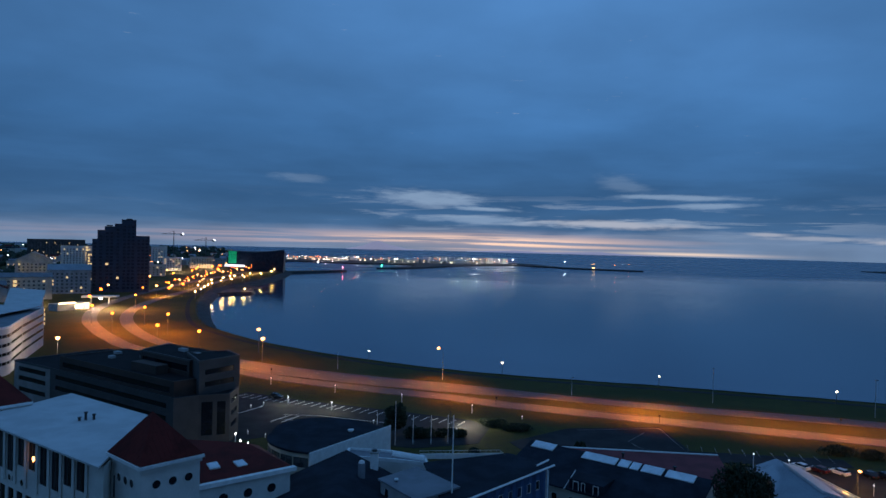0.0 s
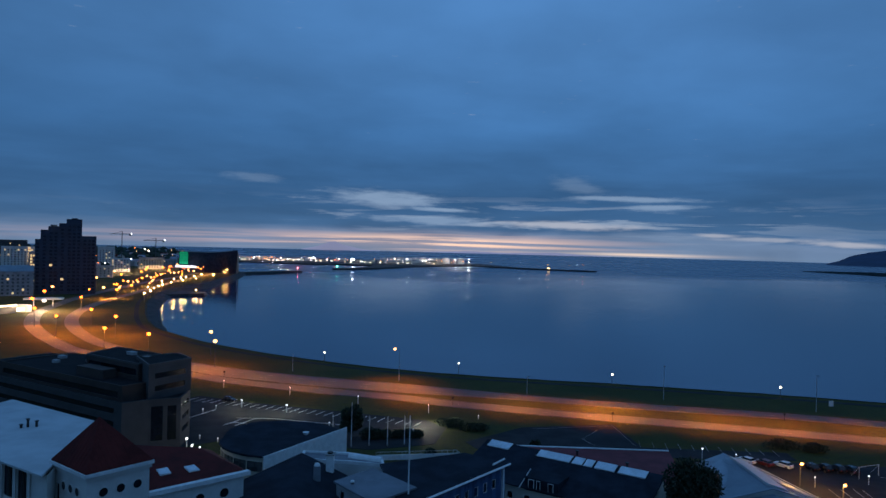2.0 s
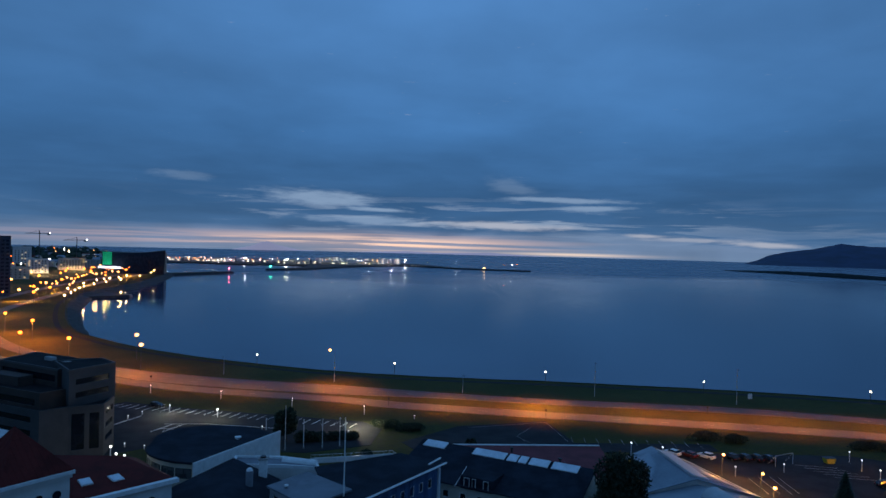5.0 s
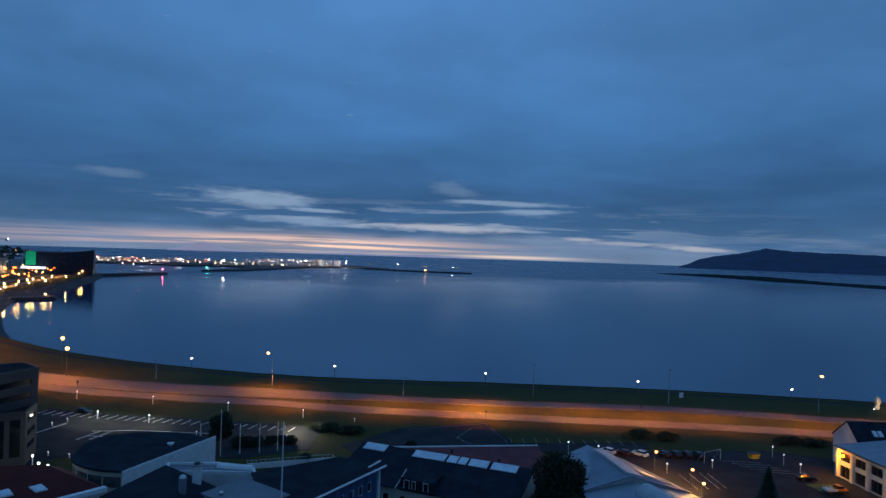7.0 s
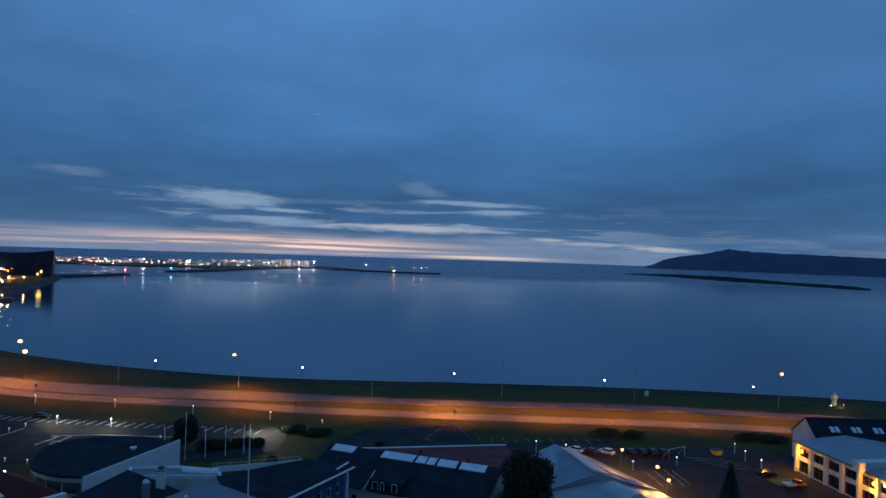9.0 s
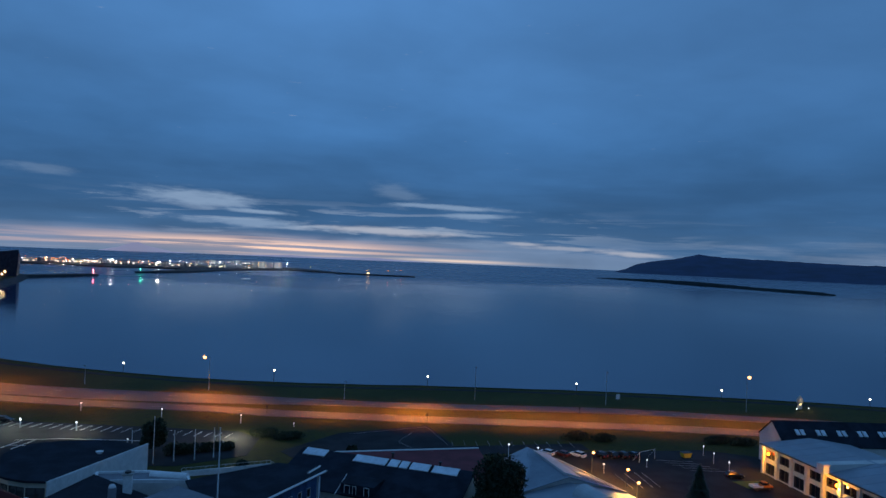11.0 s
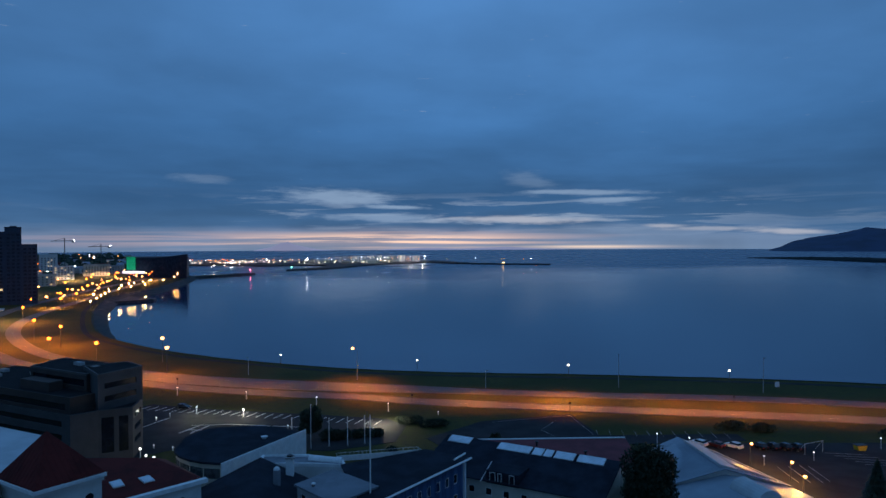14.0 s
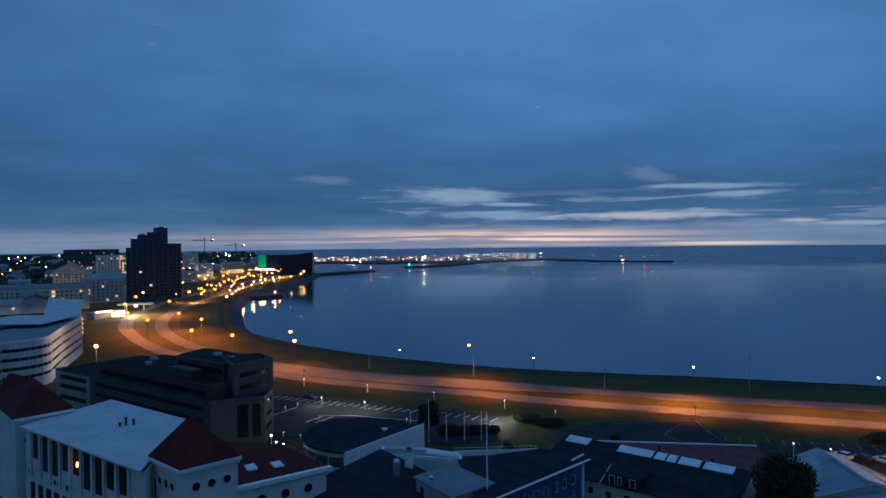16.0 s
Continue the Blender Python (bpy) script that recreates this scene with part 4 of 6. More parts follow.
for s0, s1, n in ((0.02, 0.155, 2), (0.33, 0.52, 1), (0.535, 0.59, 1), (0.60, 0.645, 1), (0.66, 0.765, 1), (0.785, 0.925, 1)):
    for k in range(n):
        a = s0 + (s1 - s0) * k / n
        b = s0 + (s1 - s0) * (k + 1) / n - 0.004
        c = R0.lerp(R1, (a + b) / 2) - up_l * 1.2 + Vector((0, 0, 0.22))
        roof_window(long_, c, ld, up_l, (b - a) * (R1 - R0).length, 2.2)
dm = R0.lerp(R1, 0.48) - up_l * 12.6
back = up_l * 5.5
dv = [dm - ld * 3.4, dm + ld * 3.4, dm + ld * 3.4 + back, dm - ld * 3.4 + back]
bm = bmesh.new()
lo = [bm.verts.new((p.x, p.y, dm.z - 0.3)) for p in dv]
hi = [bm.verts.new((p.x, p.y, dm.z + 2.1)) for p in dv]
bm.faces.new(hi)
for a in range(4):
    b = (a + 1) % 4
    bm.faces.new((lo[a], lo[b], hi[b], hi[a]))
bmesh.ops.recalc_face_normals(bm, faces=bm.faces)
dmr = part("dormer", bm, FELT, long_, "black flat-topped dormer")
turn = math.atan2(ld.y, ld.x)
for off, w in ((-2.0, 1.2), (-0.5, 0.8), (2.0, 1.1)):
    q = dm + ld * off + lf * 0.06
    pane = shared("window", pane_mesh(w, 1.7, GLASS, "dark"), dmr, (q.x, q.y, dm.z + 0.2), turn)
    fr = new("window_frame", frame_mesh(w, 1.7, 1, WHITEPAINT, WHITEPAINT.name))
    fr.parent = dmr
    fr.location = Vector((q.x + lf.x * 0.05, q.y + lf.y * 0.05, dm.z + 0.2)) - at_world(dmr)
    fr.rotation_euler = (0, 0, turn)
part("barge_board", rod(dm - ld * 4.2 - up_l * 1.0 + Vector((0, 0, 0.3)), dm - ld * 3.4 + back * 0.5 + Vector((0, 0, 2.2)), 0.1, 4), WHITEPAINT, long_, "white slanting barge board")

maroon = thing("maroon_roofed_shed", (48, 134, Z0), "low building with a flat maroon roof and cream walls", "building")
MF = [(28.5, 140.0), (50.6, 122.8), (55.4, 125.6), (59.2, 142.4), (26.8, 145.6)]
walled(maroon, MF, Z0, 11.0, {}, CREAM)
part("roof", prism([(28.3, 139.9), (50.6, 122.7), (55.8, 125.3), (59.6, 142.8), (26.5, 146.0)], 11.0, 11.3), MAROON, maroon, "flat maroon sheet roof")
part("edge_strip", prism([(26.5, 145.6), (59.5, 142.4), (59.6, 142.8), (26.5, 146.1)], 11.3, 11.5), WHITEPAINT, maroon, "white roof edge strip")
part("wall_lamp", ball((57.0, 130.6, 9.0), 0.25, None, 1, 1, 1, 0.6), WHITEPAINT, maroon)
for x, y in ((38.5, 139.5), (46.5, 131.5), (36.8, 134.2)):
    o = thing("roof_vent", (x, y, 11.3), "small dark roof vent", "vent", "roof vents")
    part("pipe", rod((x, y, 11.2), (x, y, 12.2), 0.22, 8), DARKPAINT, o)
    part("cap", rod((x, y, 12.2), (x, y, 12.4), 0.4, 8), DARKPAINT, o)

# blue-grey metal roofs
shed = thing("metal_roofed_hall", (72, 128, Z0), "hall with a blue-grey metal pitched roof and raised ridge light", "building")
GF = [(57.5, 121.5), (82.2, 118.6), (79.5, 139.6), (62.5, 140.8)]
walled(shed, GF, Z0, 8.0, {0: rows_of(5, 1.4, (6.0,), 1.4), 1: rows_of(6, 1.4, (6.0,), 1.4)}, WHITE, 0, WHITEPAINT)
g0, g1 = gable_roof(shed, [GF[1], GF[2], GF[3], GF[0]], 8.0, 3.4, METALROOF, 0.5, WHITE)
gd = (g1 - g0).normalized()
gs = Vector((-gd.y, gd.x, 0))
bm = bmesh.new()
for k in range(40):
    for sgn, foot_a, foot_b in ((1, GF[1], GF[2]), (-1, GF[0], GF[3])):
        s = (k + 0.5) / 40
        top = g0.lerp(g1, s) + Vector((0, 0, 0.2))
        q = Vector((*foot_a, 8.18)).lerp(Vector((*foot_b, 8.18)), s)
        rod(top, q, 0.03, 4, None, bm)
part("seam", bm, METALROOF, shed)
east = gs if gs.x > 0 else -gs
bm = bmesh.new()
slat = [g0 + gd * a + east * b + Vector((0, 0, 0.55 - 0.30 * b)) for a, b in ((0.8, -0.3), (17.0, -0.3), (17.0, 3.4), (0.8, 3.4))]
top = [bm.verts.new(q) for q in slat]
low = [bm.verts.new(q - Vector((0, 0, 0.5))) for q in slat]
bm.faces.new(top)
bm.faces.new(low[::-1])
for a in range(4):
    bm.faces.new((low[a], low[(a + 1) % 4], top[(a + 1) % 4], top[a]))
bmesh.ops.recalc_face_normals(bm, faces=bm.faces)
part("ridge_light", bm, WHITEROOF, shed, "long pale raised light along the ridge")
front = thing("metal_roofed_porch", (72, 112, Z0), "lower gabled front with a blue-grey metal roof", "building")
PF = [(57.0, 104.0), (84.5, 101.0), (82.6, 117.8), (57.6, 120.6)]
walled(front, PF, Z0, 7.6, {0: rows_of(6, 1.4, (5.8,), 1.4)}, WHITE, 0, WHITEPAINT)
gable_roof(front, [PF[1], PF[2], PF[3], PF[0]], 7.6, 2.7, METALROOF, 0.5, WHITE)
bm = bmesh.new()
m = Matrix.Translation((70.6, 111.0, 9.2)) @ Matrix.Rotation(radians(96), 4, "Z") @ Matrix.Rotation(radians(90), 4, "Y")
bmesh.ops.create_cone(bm, cap_ends=True, segments=28, radius1=2.6, radius2=2.6, depth=7.5, matrix=m)
part("barrel_roof", bm, WHITEROOF, front, "pale barrel rooflight")

# white workshop with lit bays and its gabled neighbour
shop = thing("white_workshop", (132, 115, Z0), "white two-storey workshop with lit bays and a pale metal roof", "building")
SHF = [(123.2, 86.0), (144.0, 82.0), (149.4, 123.4), (134.6, 128.0), (130.0, 130.2)]


def bays(L):
    out = []
    n = 9
    for i in range(n):
        a = L * i / n + 0.7
        out += [(a, L * (i + 1) / n - 0.7, 9.0, 11.0), (a, L * (i + 1) / n - 0.7, 5.3, 8.0)]
    return out


walled(shop, SHF, Z0, 12.0, {4: bays}, WHITE, 0.0, DARKPAINT, 0.35)
bm = bmesh.new()
pts = [Vector((122.4, 85.4, 12.0)), Vector((134.4, 82.8, 13.8)), Vector((140.4, 126.6, 13.8)), Vector((129.4, 130.8, 12.0)), Vector((145.6, 81.6, 12.4)), Vector((150.2, 123.6, 12.4))]
hi = [bm.verts.new(p + Vector((0, 0, 0.25))) for p in pts]
lo = [bm.verts.new(p) for p in pts]
for q in ((0, 1, 2, 3), (1, 4, 5, 2)):
    bm.faces.new([hi[i] for i in q])
    bm.faces.new([lo[i] for i in q][::-1])
for i, j in ((0, 1), (1, 4), (4, 5), (5, 2), (2, 3), (3, 0)):
    bm.faces.new((lo[i], lo[j], hi[j], hi[i]))
bmesh.ops.recalc_face_normals(bm, faces=bm.faces)
part("roof", bm, METALROOF, shop, "pale blue-grey sheet roof")
for a, b in ((0, 3), (0, 1)):
    part("gutter", rod(pts[a] + Vector((-0.1, 0, 0.1)), pts[b] + Vector((-0.1, 0, 0.1)), 0.16, 6), DARKPAINT, shop, "black eaves gutter")
for k in range(1, 12):
    f = k / 12
    part("roof_seam", rod(pts[0].lerp(pts[3], f) + Vector((0, 0, 0.27)), pts[1].lerp(pts[2], f) + Vector((0, 0, 0.27)), 0.05, 4), METALROOF, shop)
part("roof_step", prism([(124.6, 108.4), (143, 106.0), (143.4, 108.4), (125.0, 110.6)], 12.0, 14.0), WHITE, shop, "white firewall across the roof")
sd = (Vector(SHF[0]) - Vector(SHF[4])).normalized()
sn = Vector((sd.y, -sd.x))
for i in range(10):
    q = Vector(SHF[4]) + sd * (i * 44.9 / 9) + sn * 0.12
    part("pier", prism([(q.x - 0.3, q.y - 0.35), (q.x + 0.3, q.y - 0.35), (q.x + 0.3, q.y + 0.35), (q.x - 0.3, q.y + 0.35)], Z0, 12.0), WHITE, shop)
LAMP_SPOTS = []
for s in (2.4, 24.5):
    q = Vector(SHF[4]) + sd * s + sn * 0.5
    w = thing("wall_lantern", (q.x, q.y, 10.4), "bright yellow sodium lamp on the workshop wall", "wall lamp", "wall lamps")
    part("bracket", rod((q.x - sn.x * 0.5, q.y - sn.y * 0.5, 10.8), (q.x, q.y, 10.7), 0.05, 6), DARKPAINT, w)
    part("lantern", ball((q.x, q.y, 10.4), 0.32, None, 2, 1, 1, 1.2), SODIUM, w, "glowing yellow lantern")
    LAMP_SPOTS.append((q.x + sn.x * 0.9, q.y + sn.y * 0.9, 9.9))
gab = thing("gabled_workshop", (145, 138, Z0), "white gabled building with a black roof and paired rooflights", "building")
GB = [(135.0, 128.7), (173.4, 117.5), (176.9, 129.2), (138.5, 140.3)]
walled(gab, GB, Z0, 12.0, {3: []}, WHITE, 0, WHITEPAINT)
q0, q1 = gable_roof(gab, GB, 12.0, 4.5, FELT, 0.3, WHITE)
gu = (q1 - q0).normalized()
gv = (q0 - Vector((*GB[0], 12.0))).normalized()
for k in range(5):
    for off in (-0.65, 0.65):
        c = Vector((*GB[0], 12.0)).lerp(q0, 0.5) + gu * (5.5 + 5.4 * k + off) + Vector((0, 0, 0.22))
        roof_window(gab, c, gu, gv, 0.75, 1.5)
# ---- the town and the harbour ----
town = random.Random(11)
tower = thing("residential_tower", (-286, 602, Z0), "dark glass residential tower with a stepped top", "building")
for xa, xb, z in ((-308.0, -304.5, 51.0), (-304.5, -299.5, 59.0), (-299.5, -292.5, 62.2), (-292.5, -287.5, 64.8), (-287.5, -277.0, 68.6), (-277.0, -267.0, 54.4)):
    cx, w = (xa + xb) / 2, (xb - xa) / math.cos(radians(26))
    f = rect_foot(cx, 600 + (cx + 290) * math.tan(radians(26)), w, 20, 26)
    lv = [8 + 3 * i for i in range(int((z - 9) / 3))]
    walled(tower, f, Z0, z, {0: rows_of(max(1, int(w / 3.4)), 2.2, lv, 1.7), 1: rows_of(5, 2.2, lv, 1.9)}, TOWERSKIN, 0.012, None, 0.3, random.Random(int(-cx)), None, TOWERGLASS)
    part("roof", prism(f, z, z + 0.6), FELT, tower)
part("roof_plant", prism(rect_foot(-282, 604, 5, 8, 26), 69.2, 70.2), DARKGREY, tower)
part("roof_plant", prism(rect_foot(-296, 597, 5, 8, 26), 63.1, 64.2), DARKGREY, tower)

concert = thing("concert_hall", (-290, 1050, Z0), "dark faceted glass concert hall by the harbour", "building")
CH = [(-335, 1046), (-236, 1005), (-252, 1078), (-345, 1120)]
bm = bmesh.new()
# leaning glass front built of facets
n, mrow = 26, 7
A, B = Vector((-334, 1048, 0)), Vector((-238, 1004, 0))
ups = []
for j in range(mrow + 1):
    row = []
    for i in range(n + 1):
        s = i / n
        ztop = 36.0 + 4.0 * s - 3.0 * math.sin(math.pi * s)
        p = A.lerp(B, s)
        z = Z0 - 1 + (ztop - Z0 + 1) * j / mrow
        lean = (j / mrow) * 2.5 * (s - 0.3)
        wob = 0.06 if (i + j) % 2 and 0 < i < n else 0
        row.append(bm.verts.new((p.x + lean, p.y - wob - lean * 0.4, z)))
    ups.append(row)
for a, b in zip(ups, ups[1:]):
    for i in range(n):
        bm.faces.new((a[i], a[i + 1], b[i]) if (i % 2) else (a[i], a[i + 1], b[i + 1]))
        bm.faces.new((a[i + 1], b[i + 1], b[i]) if (i % 2) else (a[i], b[i + 1], b[i]))
part("glass_front", bm, HALLGLASS, concert, "faceted dark glass front")
part("wall", prism([(-333, 1050), (-239, 1007), (-252, 1078), (-345, 1120)], Z0 - 1, 35.0), DARKGREY, concert)
d = (B - A).normalized()
nrm = Vector((d.y, -d.x, 0))
for j in range(7):
    for i in range(6):
        q = A + d * (2.0 + 2.7 * i) + nrm * 1.6
        part("light_panel", prism([tuple((q + d * a + nrm * b).xy) for a, b in ((0, 0), (2.3, 0), (2.3, 0.3), (0, 0.3))][::-1], 16.5 + 2.7 * j, 18.9 + 2.7 * j), glow("green_light", (0.01, 0.50, 0.20), 0.32), concert, "green lit glass panel")
q = A + d * 3 + nrm * 5
part("canopy", prism([tuple((q + d * a + nrm * b).xy) for a, b in ((0, 0), (0, 6), (34, 6), (34, 0))], 12.0, 14.5), glow("white_foyer", (0.85, 0.9, 1.0), 1.8), concert, "brightly lit white foyer front")


def block(name, foot, z, floors, cols, wall, roof, label, lit=0.08, gable=None, rise=3.0, seed=1, sides=(0, 1, 3), step=2.9, base=Z0):
    b = thing(name, (*foot[0], base), label, "building", "town buildings")
    lv = [base + 1.4 + step * i for i in range(floors)]
    walled(b, foot, base, z, {i: rows_of(cols if i == 0 else max(2, cols // 2), 1.5, lv, 1.5) for i in sides}, wall, lit, None, 0.12, random.Random(seed), None, DIMGLASS)
    if gable is None:
        flat_roof(b, foot, z, roof, 0.4, wall)
    else:
        gable_roof(b, foot, z, rise, roof, 0.4, wall, gable)
    return b


def lit_column(parent, p, z0, z1, w, n):
    for i in range(n):
        z = z0 + (z1 - z0) * i / n
        part("stair_window", box(p[0] - w / 2, p[0] + w / 2, p[1] - 0.2, p[1] + 0.2, z, z + (z1 - z0) / n * 0.6), WINLIT, parent, "lit stair window")


w1 = block("apartment_block", rect_foot(-470, 868, 40, 18, 28), 40, 11, 10, WHITE, WHITEROOF, "white apartment block with a lit staircase", 0.1, None, 0, 2)
lit_column(w1, (-455.5, 861), 22, 41, 3.0, 6)
w1b = block("apartment_block", rect_foot(-338, 644, 6, 8, 28), 39, 11, 2, GREY, GREYROOF, "narrow grey stair tower with lit landings", 0.2, None, 0, 3)
lit_column(w1b, (-336.6, 639.6), 12, 38, 1.5, 9)
block("apartment_block", rect_foot(-408, 672, 32, 20, 30), 29, 7, 8, CREAM, GREYROOF, "cream gabled apartment block", 0.09, 1, 8.0, 4)
block("apartment_block", rect_foot(-710, 1236, 92, 30, 30), 45, 12, 18, DARKGREY, FELT, "large dark apartment slab above houses", 0.08, None, 0, 5)
r1 = block("apartment_block", rect_foot(-330, 503, 66, 14, 32), 22, 5, 18, CREAM, GREYROOF, "long cream apartment block with lit stairs", 0.09, 0, 3.0, 6)
lit_column(r1, (-318, 500.5), 9, 21, 2.4, 4)
r2 = block("apartment_block", rect_foot(-365, 520, 40, 14, 32), 20, 4, 12, CREAM, GREYROOF, "cream rendered apartment block with pitched roof", 0.11, 0, 3.0, 7)
block("apartment_block", rect_foot(-317, 572, 32, 14, 28), 25, 6, 8, GREY, METALROOF, "grey apartment block with pitched pale roof", 0.11, 0, 4.5, 8)
slant = thing("sloping_roofed_hall", (-205, 340, Z0), "hall with a long pale blue-grey sloping sheet roof", "building", "town buildings")
SLF = [(-192.5, 297), (-179.5, 300), (-214.5, 362), (-229, 357)]
walled(slant, SLF, Z0, 19.6, {1: rows_of(16, 1.6, (7.0, 11.0, 15.0), 2.0)}, WHITE, 0.12, None, 0.2, random.Random(9))
bm = bmesh.new()
rl = [Vector(q) for q in ((-193.5, 296, 20.9), (-178.8, 299, 19.8), (-214, 363, 24.2), (-230, 358, 25.6))]
hi = [bm.verts.new(q + Vector((0, 0, 0.3))) for q in rl]
lo = [bm.verts.new(q) for q in rl]
bm.faces.new(hi)
bm.faces.new(lo[::-1])
for a in range(4):
    bm.faces.new((lo[a], lo[(a + 1) % 4], hi[(a + 1) % 4], hi[a]))
bmesh.ops.recalc_face_normals(bm, faces=bm.faces)
part("roof", bm, WHITEROOF, slant, "pale blue-grey sloping sheet roof")
bm = bmesh.new()
for a, b in ((0, 1), (1, 2), (2, 3), (3, 0)):
    p, q = rl[a], rl[b]
    f, g = SLF[a], SLF[b]
    bm.faces.new([bm.verts.new(v) for v in ((*f, 19.5), (*g, 19.5), (g[0], g[1], q.z + 0.05), (f[0], f[1], p.z + 0.05))])
part("upper_wall", bm, WHITE, slant)
lit_column(slant, (-196.0, 331), 10, 19, 1.4, 4)
block("apartment_block", rect_foot(-463, 1098, 24, 20, 22), 39, 10, 5, WHITE, WHITEROOF, "tall white harbour office block", 0.12, None, 0, 10)
block("apartment_block", rect_foot(-402, 1000, 26, 20, 22), 24, 6, 6, WHITE, WHITEROOF, "pale harbour office block with flat roof", 0.14, None, 0, 12)
block("apartment_block", rect_foot(-400, 1116, 36, 20, 18), 22.5, 5, 8, CREAM, GREYROOF, "pale square building by the harbour", 0.1, None, 0, 13)
block("apartment_block", rect_foot(-396, 1184, 28, 20, 18), 18.5, 4, 6, GREY, GREYROOF, "low grey building by the harbour", 0.15, None, 0, 14)
block("apartment_block", rect_foot(-440, 960, 50, 24, 24), 18, 3, 10, WHITE, WHITEROOF, "white low harbour building, flat roofed", 0.15, None, 0, 15)
block("apartment_block", rect_foot(-355, 740, 36, 16, 26), 17, 4, 8, GREY, GREYROOF, "low grey town building with flat roof", 0.12, None, 0, 16)
block("apartment_block", rect_foot(-372, 850, 40, 18, 22), 19, 4, 8, CREAM, GREYROOF, "low cream town building with flat roof", 0.12, None, 0, 17)

# lit shop and filling-station canopy
kiosk = thing("shop", (-247, 440, Z0), "small shop with bright white fascia lights", "shop")
part("wall", prism(rect_foot(-247, 446, 22, 10, 60), Z0, 9.5), GREY, kiosk)
part("fascia", prism(rect_foot(-244, 438, 11, 0.8, 62), 9.6, 10.6), glow("shop_light", (1.0, 0.80, 0.5), 3.0), kiosk, "glowing shop fascia")
part("shop_window", prism(rect_foot(-240.6, 446, 5, 0.8, 62), 6.0, 8.4), glow("shop_light", (1.0, 0.80, 0.5), 3.0), kiosk, "bright shop window")
can = thing("canopy", (-248, 489, Z0), "flat white filling-station canopy on posts", "canopy")
part("slab", prism(rect_foot(-248, 489, 24, 10, 20), 10.0, 11.0), WHITEROOF, can)
for x, y in ((-254, 487), (-243, 491)):
    part("post", rod((x, y, Z0), (x, y, 10.0), 0.35, 8), WHITEPAINT, can)
part("lamp_panel", prism(rect_foot(-247, 487, 2.0, 2.0, 20), 8.6, 10.0), SMALLWHITE, can, "bright lamp under the canopy")

# houses of the town, getting smaller with distance
for k in range(210):
    az = radians(town.uniform(-39, -17.5))
    r = 560 + 2100 * town.random() ** 1.2
    x, y = r * math.sin(az), r * math.cos(az)
    if x > -300 - (y - 500) * 0.16 or (r < 900 and az > radians(-30)) or (abs(x + 290) < 45 and abs(y - 600) < 45):
        continue
    w, dpt, h = town.uniform(10, 24), town.uniform(9, 15), town.uniform(6, 13)
    f = rect_foot(x, y, w, dpt, town.choice((28, 28, 118, 10, 40)))
    b = thing("town_house", (x, y, Z0), town.choice(("pale rendered town house with pitched roof", "grey town house with a pitched roof", "white rendered house among dark trees")), "house", "town houses")
    wm = town.choice((WHITE, GREY, CREAM, DARKGREY))
    part("wall", prism(f, Z0, Z0 + h), wm, b)
    gable_roof(b, f, Z0 + h, town.uniform(1.5, 4), town.choice((GREYROOF, FELT, METALROOF, REDROOF)), 0.4, wm)
    if town.random() < 0.5:
        e = Vector(f[0]).lerp(Vector(f[1]), town.uniform(0.2, 0.8))
        part("window", box(e.x - 0.8, e.x + 0.8, e.y - 0.4, e.y + 0.2, Z0 + h * 0.5, Z0 + h * 0.5 + 1.5), WINLIT, b, "lit window")

# dark tree belts of the town
bm = bmesh.new()
for k in range(900):
    az = radians(town.uniform(-40, -18))
    r = town.uniform(520, 2800)
    x, y = r * math.sin(az), r * math.cos(az)
    if x > -330 - (y - 500) * 0.12:
        continue
    hgt = town.uniform(4, 9) + r * 0.003
    for j in range(3):
        ball((x + town.uniform(-3, 3), y + town.uniform(-3, 3), Z0 + hgt * 0.55), hgt * 0.5, bm, 1, town.uniform(0.8, 1.4), 1.0, town.uniform(0.8, 1.2))
for v in bm.verts:
    v.co += noise.noise_vector(v.co * 0.35) * 1.6
tagged(link("town_trees", bm, LEAF), "dark tree crowns between the town houses", "trees", kind="stuff")


# ---- lights ----
def lantern(loc, energy, color, radius=0.25, spot=None, fade=0.6):
    """A lamp's own light, or an added light where no lamp stands."""
    data = bpy.data.lights.new("lamp_or_fill_light", "SPOT" if spot else "POINT")
    data.energy, data.color, data.shadow_soft_size = energy, color, radius
    if spot:
        data.spot_size, data.spot_blend = radians(spot), fade
    ob = new("lamp_or_fill_light", data)
    ob.location = loc
    return ob


ORANGE, SOFT, PALE = (1.0, 0.27, 0.02), (1.0, 0.70, 0.38), (1.0, 0.95, 0.85)


def street_lamp(x, y, height, arm, turn, bulb, label, size=0.42, dark=False, z=Z0, pole=STEEL):
    """Tapered column, short arm and lantern."""
    o = thing("street_lamp", (x, y, z), label, "street lamp", "street lamps")
    part("column", rod((x, y, z), (x, y, z + height), 0.13, 8, 0.07), pole, o)
    ax, ay = x + arm * math.cos(radians(turn)), y + arm * math.sin(radians(turn))
    if arm:
        part("arm", rod((x, y, z + height - 0.05), (ax, ay, z + height + 0.15), 0.05, 6), STEEL, o)
    if dark:
        part("lantern", box(ax - 0.35, ax + 0.35, ay - 0.15, ay + 0.15, z + height, z + height + 0.2, 0.04), DARKPAINT, o)
    else:
        part("lantern", ball((ax, ay, z + height + 0.1), size, None, 2, 1.05, 1.05, 0.9), bulb, o, "glowing lantern")
        part("hood", rod((ax, ay, z + height + 0.08 + size * 0.85), (ax, ay, z + height + 0.16 + size * 0.9), size * 0.3, 8), STEEL, o)
    return ax, ay, z + height


